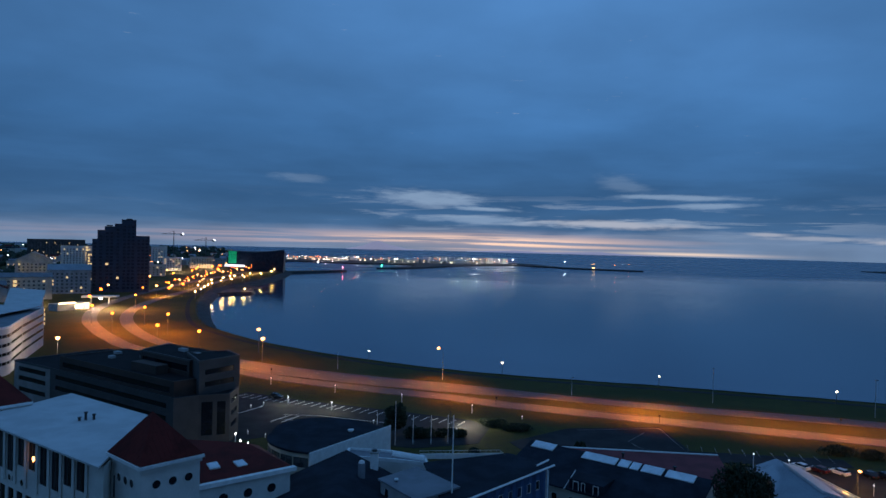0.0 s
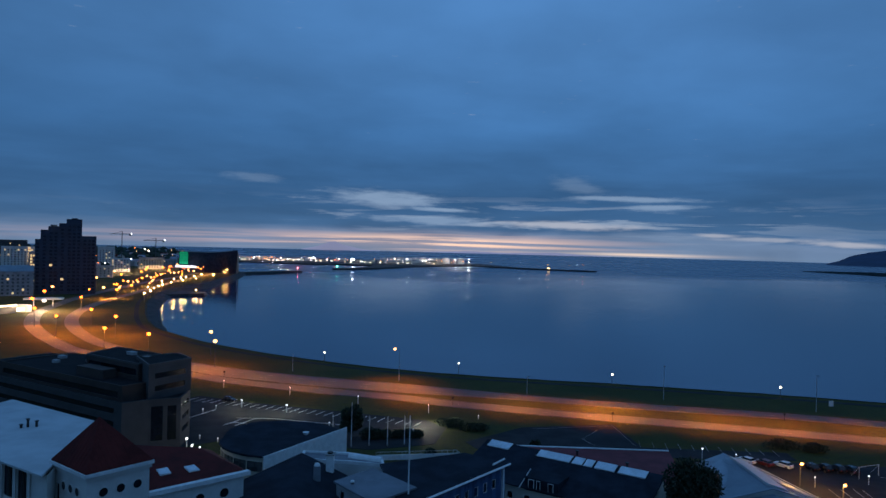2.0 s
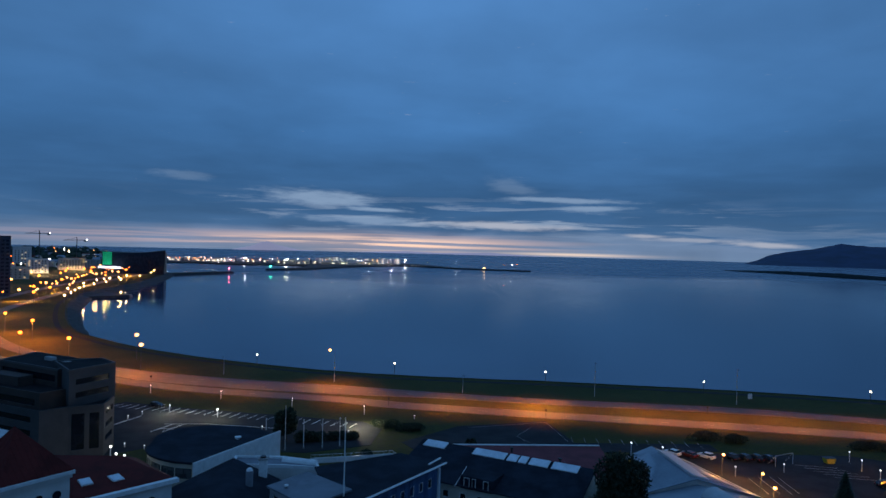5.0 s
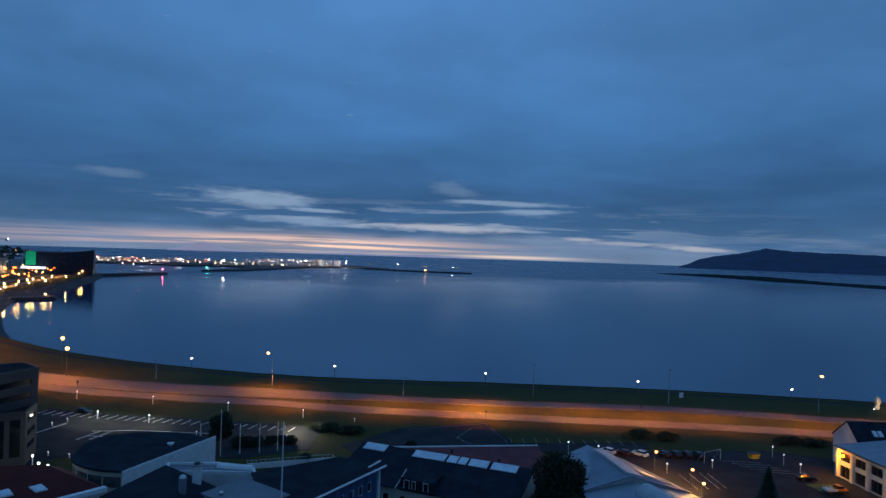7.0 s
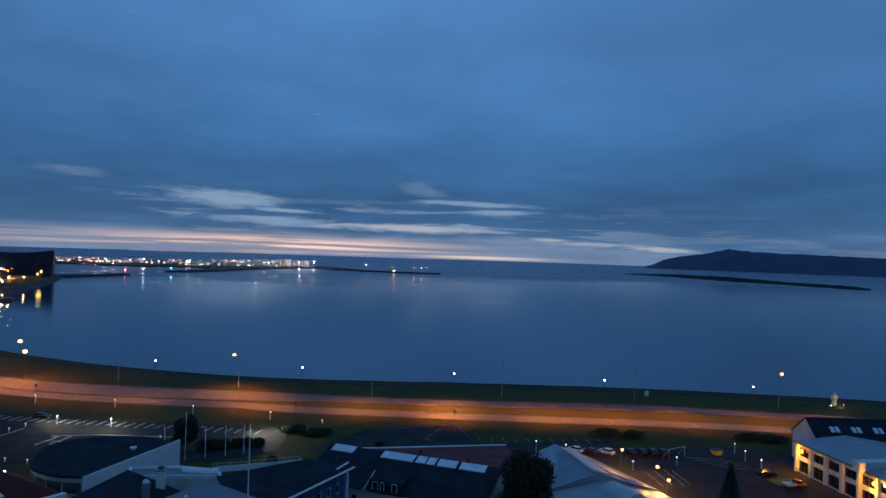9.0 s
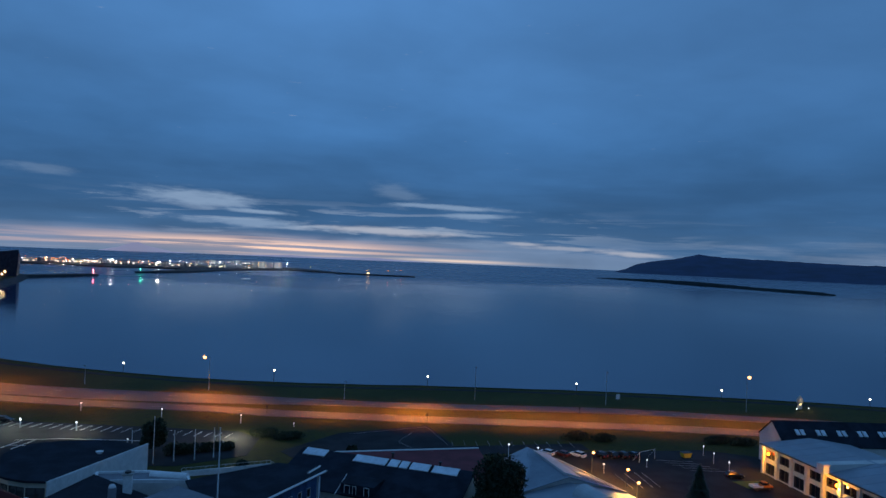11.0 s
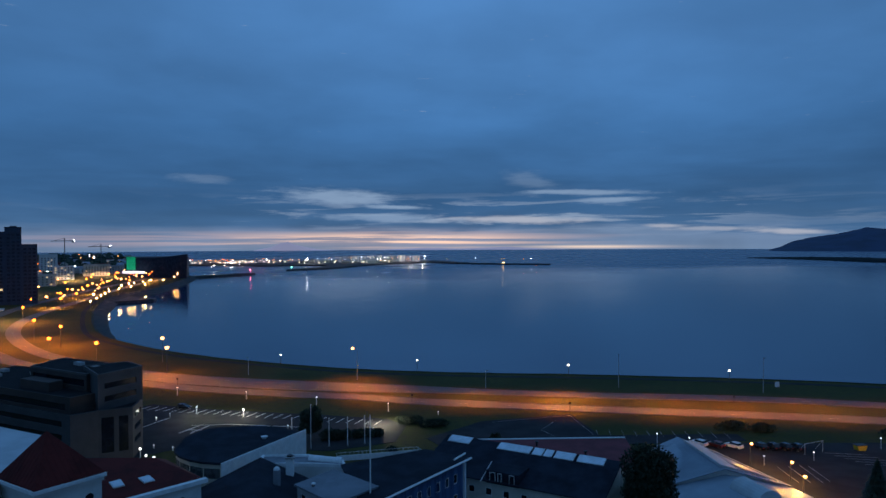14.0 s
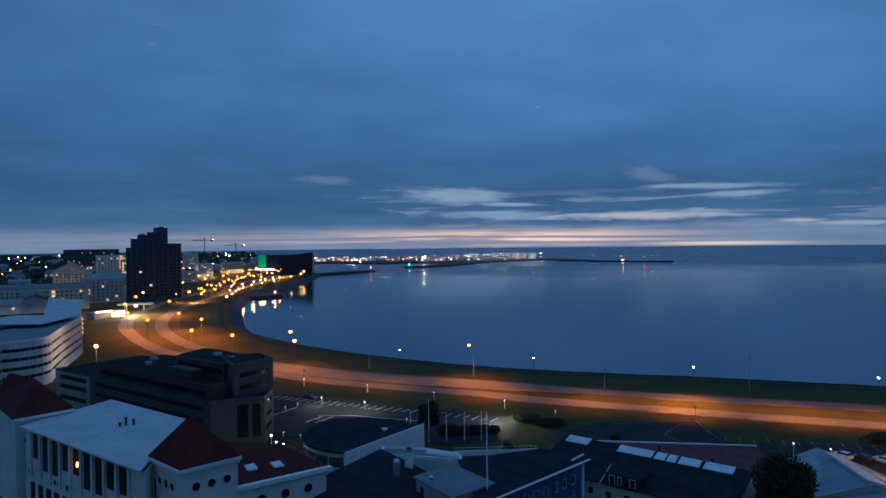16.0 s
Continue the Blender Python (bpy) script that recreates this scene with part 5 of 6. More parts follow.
# along the straight: lit lamps and posts with dark flat lanterns
STRAIGHT = [(1.0, 246.6, 11.4, 1.7, 180, False), (178.0, 186.8, 11.8, 1.0, 0, False), (44.5, 226.0, 6.0, 0.8, 290, True), (89.3, 219.2, 11.4, 1.4, 250, True), (133.0, 204.6, 11.6, 1.4, 250, True), (-40, 262.5, 6.5, 0.8, 250, True), (226, 163, 11.4, 1.4, 250, True)]
for x, y, h, arm, turn, dark in STRAIGHT:
    street_lamp(x, y, h, arm, turn, WARM, "tall steel street lamp" + (" with a dark flat lantern" if dark else " with a glowing warm lantern"), 0.52, dark, Z0, PALESTEEL)
# spots without lamp bodies, added over the carriageways to brighten the asphalt
for x, y, e in ((-76, 257, 14000), (-52, 243, 8000), (-30, 232, 7500), (0, 238, 14000), (8, 218, 13000), (38, 209, 15000), (64, 201, 36000), (92, 191, 19000), (112, 185, 15000), (134, 179, 14000),
                (158, 171, 12500), (180, 163, 12000), (225, 146, 13000)):
    lantern((x, y, 14.8), e, ORANGE, 0.4, 142)
for x, y in ((-30.0, 281.9), (24.2, 261.0), (79.0, 241.8), (131.4, 222.0), (181.6, 202.8), (229, 181)):
    street_lamp(x, y, 4.0, 0.0, 0, PATHWHITE, "short shore-path lamp with a glowing head", 0.34)
# round the bay
BAY = [(-102.9, 286.0, 10), (-127.7, 302.5, 10), (-141.0, 346.7, 10), (-168.9, 344.9, 10), (-166.5, 377.3, 10), (-147.0, 257.8, 10), (-207.3, 455.0, 10), (-197.2, 379.2, 10), (-80.2, 295.9, 10), (-71.2, 268.7, 10)]
for i, (x, y, h) in enumerate(BAY):
    a = street_lamp(x, y, h, 0.0, 0, WARM if i > 7 or i == 5 else SODIUM, "street lamp with a bright orange lantern", 0.72)
    if i == 5:
        lantern((x + 0.5, y - 1.5, a[2] - 0.3), 7000, (1.0, 0.74, 0.48), 0.3)
    elif i != 8:
        lantern((x + 2.2, y - 1.6, a[2] - 0.3), 9500 if i in (0, 9) else 28000, ORANGE, 0.3, 166, 0.2)
TOWNLAMPS = [(-274.9, 554.2), (-258.3, 509.3), (-235.1, 448.7), (-236.6, 557.1), (-242.8, 597.6), (-218.2, 537.3), (-251.8, 644.6), (-259.1, 699.1), (-262.9, 751.5), (-267.4, 820.1), (-331.8, 998.0),
             (-343.8, 945.6), (-351.4, 1092.8), (-227.0, 588.9), (-328.3, 960.2), (-300, 690), (-304, 760), (-309, 830), (-262, 880), (-300, 900), (-322, 880), (-340, 830), (-318, 720), (-330, 1000), (-300, 985), (-272, 945)]
for i, (x, y) in enumerate(TOWNLAMPS):
    street_lamp(x, y, 9.0, 0.0, 0, SODIUM if i % 3 else WARM, "street lamp with an orange lantern by the bay road", 0.95)
    if i in (3, 6, 7, 8, 9, 18, 25):
        lantern((x + 4, y, 13.5), 62000, (1.0, 0.36, 0.05), 0.5, 150)
# bare warm spots among the town blocks, added to brighten their walls
for x, y, e in ((-230, 455, 14000), (-262, 520, 1500), (-270, 470, 3000), (-330, 478, 5000), (-352, 560, 5000), (-395, 645, 12000), (-440, 840, 16000), (-330, 700, 14000), (-380, 960, 20000), (-375, 1080, 20000)):
    lantern((x, y, 14.0), e * 4.5, (1.0, 0.66, 0.36), 0.5, 174, 0.1)
for x, y in ((-206, 575), (-213, 603), (-219, 630), (-224, 655), (-227, 690), (-226, 722), (-225, 765), (-229, 850), (-236, 930), (-200, 545), (-196, 668)):
    street_lamp(x, y, 6.0 if y != 668 else 2.5, 0.0, 0, SHORE, "shore lamp with a bright warm lantern", 0.46, z=Z0 if y != 668 else 2.2)
for x, y in ((-214, 590), (-229, 668), (-232, 712), (-233, 738), (-232, 752), (-231, 778), (-232, 810), (-240, 960)):
    street_lamp(x, y, 8.0, 0.0, 0, SHORE, "bay-side street lamp with a bright warm lantern", 0.5)
for bearing, far, h in ((-11.3, 1420, 10), (-10.5, 1420, 9), (-9.9, 1500, 12), (-9.3, 1480, 9), (-7.3, 1675, 13), (-4.0, 1690, 14), (-1.9, 1712, 12), (-0.4, 1790, 15), (2.6, 1800, 14), (-8.4, 1700, 9)):
    street_lamp(far * math.sin(radians(bearing)), far * math.cos(radians(bearing)), h, 0.0, 0, FLOOD, "quay floodlight on a mast by the water", 0.42, z=1.0)
# closer set lamps along the far bay road and the quay
for k in range(34):
    u = k / 33
    x, y = -236 - 70 * u + town.uniform(-16, 16), 560 + 500 * u + town.uniform(-12, 12)
    street_lamp(x, y, town.uniform(6.5, 9.5), 0.0, 0, WARM if k % 3 else SODIUM, "small street lamp with a warm lantern by the quay", town.uniform(0.5, 0.8))
# scattered lights of the town
for k in range(120):
    az = radians(town.uniform(-39, -17.6))
    r = 620 + 1900 * town.random() ** 1.1
    x, y = r * math.sin(az), r * math.cos(az)
    if x > -315 - (y - 500) * 0.13:
        continue
    street_lamp(x, y, town.uniform(8, 16), 0.0, 0, town.choice((SODIUM, WARM, WARM, COLD)), "far street lamp with a glowing lantern", 0.45 + r * 0.00025)

# harbour: tanks, sheds, quay lamps
for i in range(11):
    x, y = -40 + i * 21.0, 1800 + 5 * i + (i % 2) * 30
    tk = thing("storage_tank", (x, y, 3), "white cylindrical storage tank on the harbour land", "tank", "storage tanks")
    part("shell", rod((x, y, 2.5), (x, y, 17 + (i % 3) * 1.2), 10.5, 24), WHITE, tk)
    part("roof", rod((x, y, 17 + (i % 3) * 1.2), (x, y, 18.5 + (i % 3) * 1.2), 10.7, 24, 2.0), WHITEROOF, tk)
for i in range(26):
    x = -420 + i * 22 + town.uniform(-6, 6)
    y = 1790 + town.uniform(-20, 60) if x < -150 else 1720 + town.uniform(0, 60)
    if x > 90:
        continue
    f = rect_foot(x, y, town.uniform(14, 30), 14, town.uniform(-8, 8))
    b = thing("harbour_shed", (x, y, 3), "pale harbour shed with lit front", "shed", "harbour sheds")
    h = town.uniform(7, 13)
    walled(b, f, 2.5, h, {0: rows_of(4, 2.5, (4.0,), 2.5)}, town.choice((WHITE, GREY, CREAM)), 0.3, None, 0.2, town, glow("shed_light", (1.0, 0.85, 0.6), 3.0))
    gable_roof(b, f, h, 2.5, town.choice((GREYROOF, METALROOF)), 0.3, WHITE)
QUAY = [(-330, 1712), (-295, 1702), (-310, 1706), (-350, 1716), (-242, 1730), (-203, 1614), (-180, 1690), (-115.7, 1649.9), (-112, 1652), (-42, 1549), (-7.5, 1705), (20, 1760), (43, 1800), (71, 1778), (100, 1790),
        (117, 1830), (150, 1800), (189.8, 1810), (186.5, 1794), (358, 1608), (362, 1606), (421.9, 1572), (434, 1566), (300, 1650), (243, 1760), (-270, 1735), (-150, 1700), (-225, 1725), (-90, 1690), (-60, 1660), (-380, 1720), (-400, 1725), (405, 1580)]
for i, (x, y) in enumerate(QUAY):
    big = 1.2 if i in (7, 8, 5, 17) else 0.65
    street_lamp(x, y, 9 + (i * 7) % 6, 0.0, 0, (WARM, COLD, SODIUM, COLD, WARM)[i % 5] if big < 1 else COLD, "harbour quay lamp with a glowing head", big, z=2.8)
for k in range(130):
    x = -420 + 600 * town.random()
    y = 1735 + town.uniform(-30, 90) if x < -150 else 1715 + town.uniform(0, 110)
    if x > 100:
        y += 60
    street_lamp(x, y, town.uniform(4, 12), 0.0, 0, town.choice((WARM, WARM, SODIUM, COLD, SMALLWHITE)), "far harbour lamp with a glowing head", town.uniform(0.35, 0.65), z=2.8)
# point lights without bodies of their own, added to brighten tanks and sheds
for x, y, e in ((-112, 1650, 14000), (40, 1768, 30000), (90, 1775, 30000), (150, 1782, 30000), (185, 1798, 22000), (-300, 1715, 12000)):
    lantern((x, y, 16), e, PALE, 0.8)
hut = thing("breakwater_hut", (360, 1607, 3), "small lit hut on the breakwater", "hut")
part("wall", prism(rect_foot(360, 1603, 8, 5, 0), 2.8, 7), CREAM, hut)
part("window", box(357, 363, 1600.1, 1600.4, 4, 6), glow("hut_light", (1.0, 0.62, 0.25), 5.0), hut, "lit orange window")
for x, y, m, label in ((-179, 1205, glow("red_light", (1.0, 0.05, 0.08), 90.0), "red harbour light on a short tower"), (-122, 1346, glow("green_beacon", (0.03, 1.0, 0.5), 90.0), "green harbour light on a short tower")):
    b = thing("harbour_beacon", (x, y, 3), label, "beacon", "harbour beacons")
    part("tower", rod((x, y, 2.6), (x, y, 7.5), 1.2, 12, 0.9), WHITE, b)
    part("light", ball((x, y, 8.3), 0.7, None, 2), m, b)
for x, y, z, jib in ((-482, 1204, 60, 16), (-450, 1277, 50, 16)):
    cr = thing("tower_crane", (x, y, Z0), "tower crane above the harbour roofs", "crane", "tower cranes")
    part("mast", rod((x, y, Z0), (x, y, z + 5), 0.7, 4), DARKGREY, cr)
    part("jib", rod((x - 22, y, z), (x + jib, y, z + 0.5), 0.45, 4), DARKGREY, cr)
    part("counterweight", box(x + jib - 4, x + jib, y - 1, y + 1, z - 2.5, z), CONCRETE, cr)
    part("tie", rod((x, y, z + 5), (x - 16, y, z + 0.6), 0.2, 4), DARKGREY, cr)
    part("warning_light", ball((x + jib, y, z + 1), 0.7, None, 1), COLD, cr)
# ---- car parks, court and what stands on them ----
def slab(name, foot, material, label, category, lift=0.05):
    area = sum(foot[i - 1][0] * foot[i][1] - foot[i][0] * foot[i - 1][1] for i in range(len(foot)))
    return tagged(link(name, prism(foot if area > 0 else foot[::-1], Z0 - 0.2, Z0 + lift), material), label, category, kind="structure")


slab("pavement", [(-70, 209), (-62, 218.5), (-47, 211), (-8, 197), (9, 190.5), (14, 183), (10, 168), (-6, 163), (-40, 172), (-58, 160), (-44, 140), (-36, 128), (-58, 140), (-66, 180)], ASPHALT, "dark asphalt car park with white stall lines", "car park")
slab("pavement", [(18, 170), (35, 184), (61.8, 187.8), (62.6, 166), (98, 162), (97, 156), (60, 158), (22, 160)], ASPHALT, "dark asphalt ball court", "court", 0.06)
slab("pavement", [(82, 156), (128, 150), (140, 141), (131, 131), (124, 84), (84, 90), (85, 122), (80, 140)], ASPHALT, "dark asphalt yard with parked cars", "car park", 0.055)
slab("pavement", [(-60, 140), (-20, 136), (30, 150), (60, 150), (84, 142), (86, 80), (-60, 70)], ASPHALT, "dark asphalt lanes between the buildings", "street", 0.03)


def stripe(a, b, w=0.14, lift=0.075, material=WHITEPAINT):
    a, b = Vector(a), Vector(b)
    d = (b - a).normalized()
    s = Vector((-d.y, d.x)) * w / 2
    return prism([tuple(p) for p in (a - s, b - s, b + s, a + s)], Z0, Z0 + lift)


def lines(pairs, label, w=0.14, paint=None):
    for a, b in pairs:
        tagged(link("road_marking", stripe(a, b, w), paint or WHITEPAINT), label, "marking", kind="structure")


top_a, top_b = Vector((-62, 216)), Vector((7.4, 188.8))
lines([(tuple(top_a.lerp(top_b, k / 27)), tuple(top_a.lerp(top_b, k / 27) + Vector((-2.2, -4.2)))) for k in range(28)], "white painted stall line", 0.16)
lines([((-58.4, 189.4), (-52.7, 200.7)), ((-44.3, 191.5), (-33.7, 191.0)), ((-33.7, 191.0), (-14.9, 185.4)), ((-46.0, 184.0), (-42.3, 191.0)), ((-43, 183.5), (-39.5, 190.5)), ((-40.5, 186), (-44.5, 187.2))], "white painted edge line", 0.2)
lines([((37.6, 182.6), (61.3, 186.3)), ((61.3, 186.3), (61.2, 167.2)), ((55.9, 182.0), (49.0, 173.0)), ((49.0, 173.0), (50.9, 166.4))], "faint white court line", 0.07, WORNPAINT)
lines([((63.5 + 3.2 * k, 171.2 - 0.7 * k), (62.2 + 3.2 * k, 166.4 - 0.75 * k)) for k in range(11)], "faint white stall line", 0.06, WORNPAINT)
lines([((92.4, 137.0), (90.7, 127.4)), ((97.9, 137.2), (95.6, 126.7)), ((95, 137), (93.1, 127.1)), ((99.5, 136.5), (97.5, 127))], "worn white painted bay line", 0.11, WORNPAINT)
lines([((109.5 + 0.8 * k, 144.5 - 2.2 * k), (118.5 + 0.8 * k, 141.5 - 2.2 * k)) for k in range(5)], "worn white painted bay line", 0.11, WORNPAINT)


# ---- plants ----
def leafy(bm, centre, radii, n, size, rng):
    for k in range(n):
        v = Vector((rng.gauss(0, 1), rng.gauss(0, 1), rng.gauss(0, 1))).normalized() * rng.uniform(0.45, 1.0) ** 0.5
        v *= 1 + 0.25 * noise.noise(v * 2.2 + Vector(centre))
        p = Vector(centre) + Vector((v.x * radii[0], v.y * radii[1], v.z * radii[2]))
        q = Euler((rng.uniform(0, 6.3), rng.uniform(0, 6.3), rng.uniform(0, 6.3))).to_matrix()
        s = size * rng.uniform(0.6, 1.4)
        bm.faces.new([bm.verts.new(p + q @ Vector(c)) for c in ((-s, 0, 0), (0, -s * 0.5, 0.1 * s), (s, 0, 0), (0, s * 0.5, 0.1 * s))])


def tree(x, y, height, spread, label, seed, base=Z0, clumps=9):
    rng = random.Random(seed)
    o = thing("tree", (x, y, base), label, "tree", "trees")
    bm = rod((x, y, base), (x, y, base + height * 0.55), 0.22, 7, 0.1)
    for k in range(5):
        a = rng.uniform(0, 6.3)
        rod((x, y, base + height * (0.25 + 0.06 * k)), (x + math.cos(a) * spread * 0.5, y + math.sin(a) * spread * 0.5, base + height * (0.5 + 0.07 * k)), 0.09, 5, 0.03, bm)
    part("trunk", bm, BARK, o)
    bm = bmesh.new()
    for k in range(clumps):
        a, r = rng.uniform(0, 6.3), rng.uniform(0.1, 0.62)
        c = (x + math.cos(a) * spread * r, y + math.sin(a) * spread * r, base + height * rng.uniform(0.34, 0.82))
        leafy(bm, c, (spread * 0.46, spread * 0.46, height * 0.22), 480, 0.32, rng)
    part("crown", bm, LEAF, o)
    return o


def bush(x, y, w, d, h, label, seed, n=900):
    rng = random.Random(seed)
    bm = bmesh.new()
    for k in range(4):
        leafy(bm, (x + rng.uniform(-0.3, 0.3) * w, y + rng.uniform(-0.3, 0.3) * d, Z0 + h * 0.45), (w * 0.4, d * 0.4, h * 0.55), n // 4, 0.22, rng)
    for k in range(6):
        rod((x, y, Z0 - 0.1), (x + rng.uniform(-0.3, 0.3) * w, y + rng.uniform(-0.3, 0.3) * d, Z0 + h * 0.6), 0.05, 4, 0.02, bm)
    single("bush", bm, LEAF, label, "bush", "bushes")


tree(-11.0, 173.5, 8.0, 3.4, "dark leafy tree behind the flagpoles", 1)
for k in range(6):
    bush(-7.0 + 2.6 * k, 171.8 + 0.4 * k, 3.6, 2.8, 3.0 - 0.2 * k, "dark dense bush behind the flagpoles", 30 + k)
tree(52.0, 113.6, 13.2, 5.0, "round dark broadleaf tree beside the buildings", 2, clumps=46)
tree(31.5, 147.5, 7.5, 1.8, "small dark tree behind the black roof", 3, clumps=5)
bush(8.6, 157.5, 2.2, 1.8, 2.4, "small dark bush by the low white wall", 41)
for x, y, w in ((99, 166, 9), (106, 163, 7), (137, 155, 9), (144, 152, 7), (20, 181, 9), (15, 184, 7)):
    bush(x, y, w, 4, 2.2, "low dark shrubs on the grass verge", 50 + int(x), 1400)
# conifer in the yard
con = thing("conifer", (81, 95, Z0), "narrow dark conifer in the yard", "tree")
part("trunk", rod((81, 95, Z0), (81, 95, 19.0), 0.25, 7, 0.05), BARK, con)
bm = bmesh.new()
rng = random.Random(8)
for k in range(6500):
    s = rng.random() ** 0.7
    z = Z0 + 0.8 + 15.0 * (1 - s)
    r = 5.1 * s * rng.uniform(0.55, 1.05) * (1 + 0.15 * math.sin(z * 5))
    a = rng.uniform(0, 6.3)
    p = Vector((81 + r * math.cos(a), 95 + r * math.sin(a), z))
    o = Vector((math.cos(a), math.sin(a), -0.35)) * 0.4
    t = Vector((-math.sin(a), math.cos(a), 0)) * 0.12
    bm.faces.new([bm.verts.new(q) for q in (p - t, p + o, p + t, p - o * 0.3 + Vector((0, 0, 0.12)))])
part("crown", bm, LEAF, con)


# ---- poles, lamps, signs ----
for x, y, h in ((-10.6, 165.3, 10.8), (-6.3, 166.6, 7.1), (-1.8, 166.7, 7.1), (2.4, 167.7, 7.1), (-16.8, 183.6, 3.3)):
    o = thing("flagpole", (x, y, Z0), "bare white flagpole", "flagpole", "flagpoles")
    tagged(o, "bare slender white flagpole on grass")
    part("pole", rod((x, y, Z0), (x, y, Z0 + h), 0.09, 8, 0.05), WHITEPAINT, o)
    part("finial", ball((x, y, Z0 + h), 0.11, None, 1), WHITEPAINT, o)
    part("base", rod((x, y, Z0), (x, y, Z0 + 0.35), 0.2, 8), CONCRETE, o)


def bollard(x, y, h, bulb, label, r=0.16, post=0.08):
    o = thing("bollard_light", (x, y, Z0), label, "bollard light", "bollard lights")
    part("post", rod((x, y, Z0), (x, y, Z0 + h), post, 8), WHITEPAINT, o, "white painted post")
    part("head", ball((x, y, Z0 + h), r, None, 2, 1, 1, 1.0), bulb, o, "glowing white head")
    part("cap", rod((x, y, Z0 + h + r * 1.2), (x, y, Z0 + h + r * 1.2 + 0.06), r * 0.9, 8), STEEL, o)


for x, y in ((-58.0, 230.8), (-34.4, 221.2), (-11.7, 209.9), (9.8, 199.0), (-80, 240)):
    bollard(x, y, 2.4, SMALLWHITE, "slim path light with a white head", 0.14, 0.09)
for x, y in ((-45.9, 204.0), (-31.7, 198.4)):
    bollard(x, y, 2.2, SMALLWHITE, "bright white car-park light on a short post", 0.19, 0.10)
    lantern((x + 0.3, y - 0.8, Z0 + 2.0), 40, PALE, 0.1)
    lantern((x, y - 0.9, 8.6), 1800, (1.0, 0.95, 0.78), 0.2)
for x, y in ((-57.8, 192.8), (-55.5, 198.0), (-52.9, 202.3), (-48.6, 171.2), (-43.6, 169.0), (-17.9, 184.5), (24, 193)):
    bollard(x, y, 0.9, glow("low_white_light", (0.97, 0.98, 1.0), 2.0), "low car-park bollard with a small white light", 0.12)
for x, y in ((-48.8, 161.4), (-46.0, 156.0), (-45.4, 151.6), (-43.8, 154.3)):
    bollard(x, y, 3.0, glow("globe_lamp", (1.0, 0.97, 0.9), 5.0), "round white globe lamp on a post", 0.24)
lantern((-46.5, 153.0, 9.2), 500, PALE, 0.2)
# no lamp stands here: light added to brighten the grass and stall ends
lantern((8.0, 184.5, 8.4), 3200, (1.0, 0.92, 0.7), 0.2)
for x, y, h in ((87.4, 139.3, 4.6), (89.7, 128.6, 3.8), (87.1, 120.9, 3.6)):
    a = street_lamp(x, y, h, 0.35, 0, WARM, "short yard lamp with an orange lantern", 0.30)
    lantern((x - 0.7, y - 0.2, Z0 + h + 0.7), 2200, (1.0, 0.45, 0.09), 0.2)
for x, y, h in ((90.1, 138.3, 2.2), (103.1, 139.6, 2.0), (124.8, 145.3, 2.6), (122.7, 139.0, 2.6), (120.8, 131.5, 2.8), (66.3, 140.9, 7.4), (76.5, 146.0, 4.6)):
    bollard(x, y, h, glow("dim_white_lamp", (0.9, 0.95, 1.0), 2.2), "slim white yard lamp with a flat head", 0.17, 0.05)
for p in LAMP_SPOTS:
    lantern(p, 1500, (1.0, 0.40, 0.035), 0.2)

for x, y in ((17.8, 209.4), (63.1, 191.8), (115.3, 192.3), (-62, 247)):
    o = thing("signpost", (x, y, Z0), "thin dark roadside signpost on the verge", "signpost", "signposts")
    part("post", rod((x, y, Z0), (x, y, Z0 + 2.6), 0.06, 6), DARKPAINT, o)
    part("plate", box(x - 0.3, x + 0.3, y - 0.03, y + 0.03, Z0 + 1.9, Z0 + 2.6, 0.02), DARKPAINT, o)
sg = thing("notice_board", (142, 210.7, Z0), "white notice board on two posts by the shore", "sign")
part("panel", box(141.2, 142.8, 210.6, 210.75, Z0 + 0.4, Z0 + 2.2, 0.03), WHITEPAINT, sg)
for x in (141.3, 142.7):
    part("post", rod((x, 210.7, Z0), (x, 210.7, Z0 + 2.3), 0.06, 6), STEEL, sg)
# pale pointed sculpture lit from two ground lamps
bm = bmesh.new()
prof = [(1.0, 0.0), (1.05, 1.2), (0.75, 1.5), (1.5, 2.6), (1.25, 3.6), (0.0, 4.8)]
for a in range(8):
    for (r0, z0), (r1, z1) in zip(prof, prof[1:]):
        q = [(r0, z0, a), (r0, z0, a + 1), (r1, z1, a + 1), (r1, z1, a)]
        bm.faces.new([bm.verts.new((203.4 + r * math.cos(k * math.tau / 8), 188 + r * 0.6 * math.sin(k * math.tau / 8), Z0 + z)) for r, z, k in q])
bmesh.ops.remove_doubles(bm, verts=bm.verts, dist=0.01)
single("sculpture", bm, CREAM, "pale pointed stone sculpture by the shore", "sculpture")
for x in (200.6, 206.0):
    o = thing("ground_lamp", (x, 186.6, Z0), "small ground floodlight beside the sculpture", "floodlight", "ground floodlights")
    part("body", box(x - 0.25, x + 0.25, 186.4, 186.8, Z0, Z0 + 0.3, 0.03), DARKPAINT, o)
    part("lens", ball((x, 186.6, Z0 + 0.35), 0.2, None, 1), SMALLWHITE, o)
lantern((203.4, 185.2, Z0 + 1.2), 260, SOFT, 0.2)
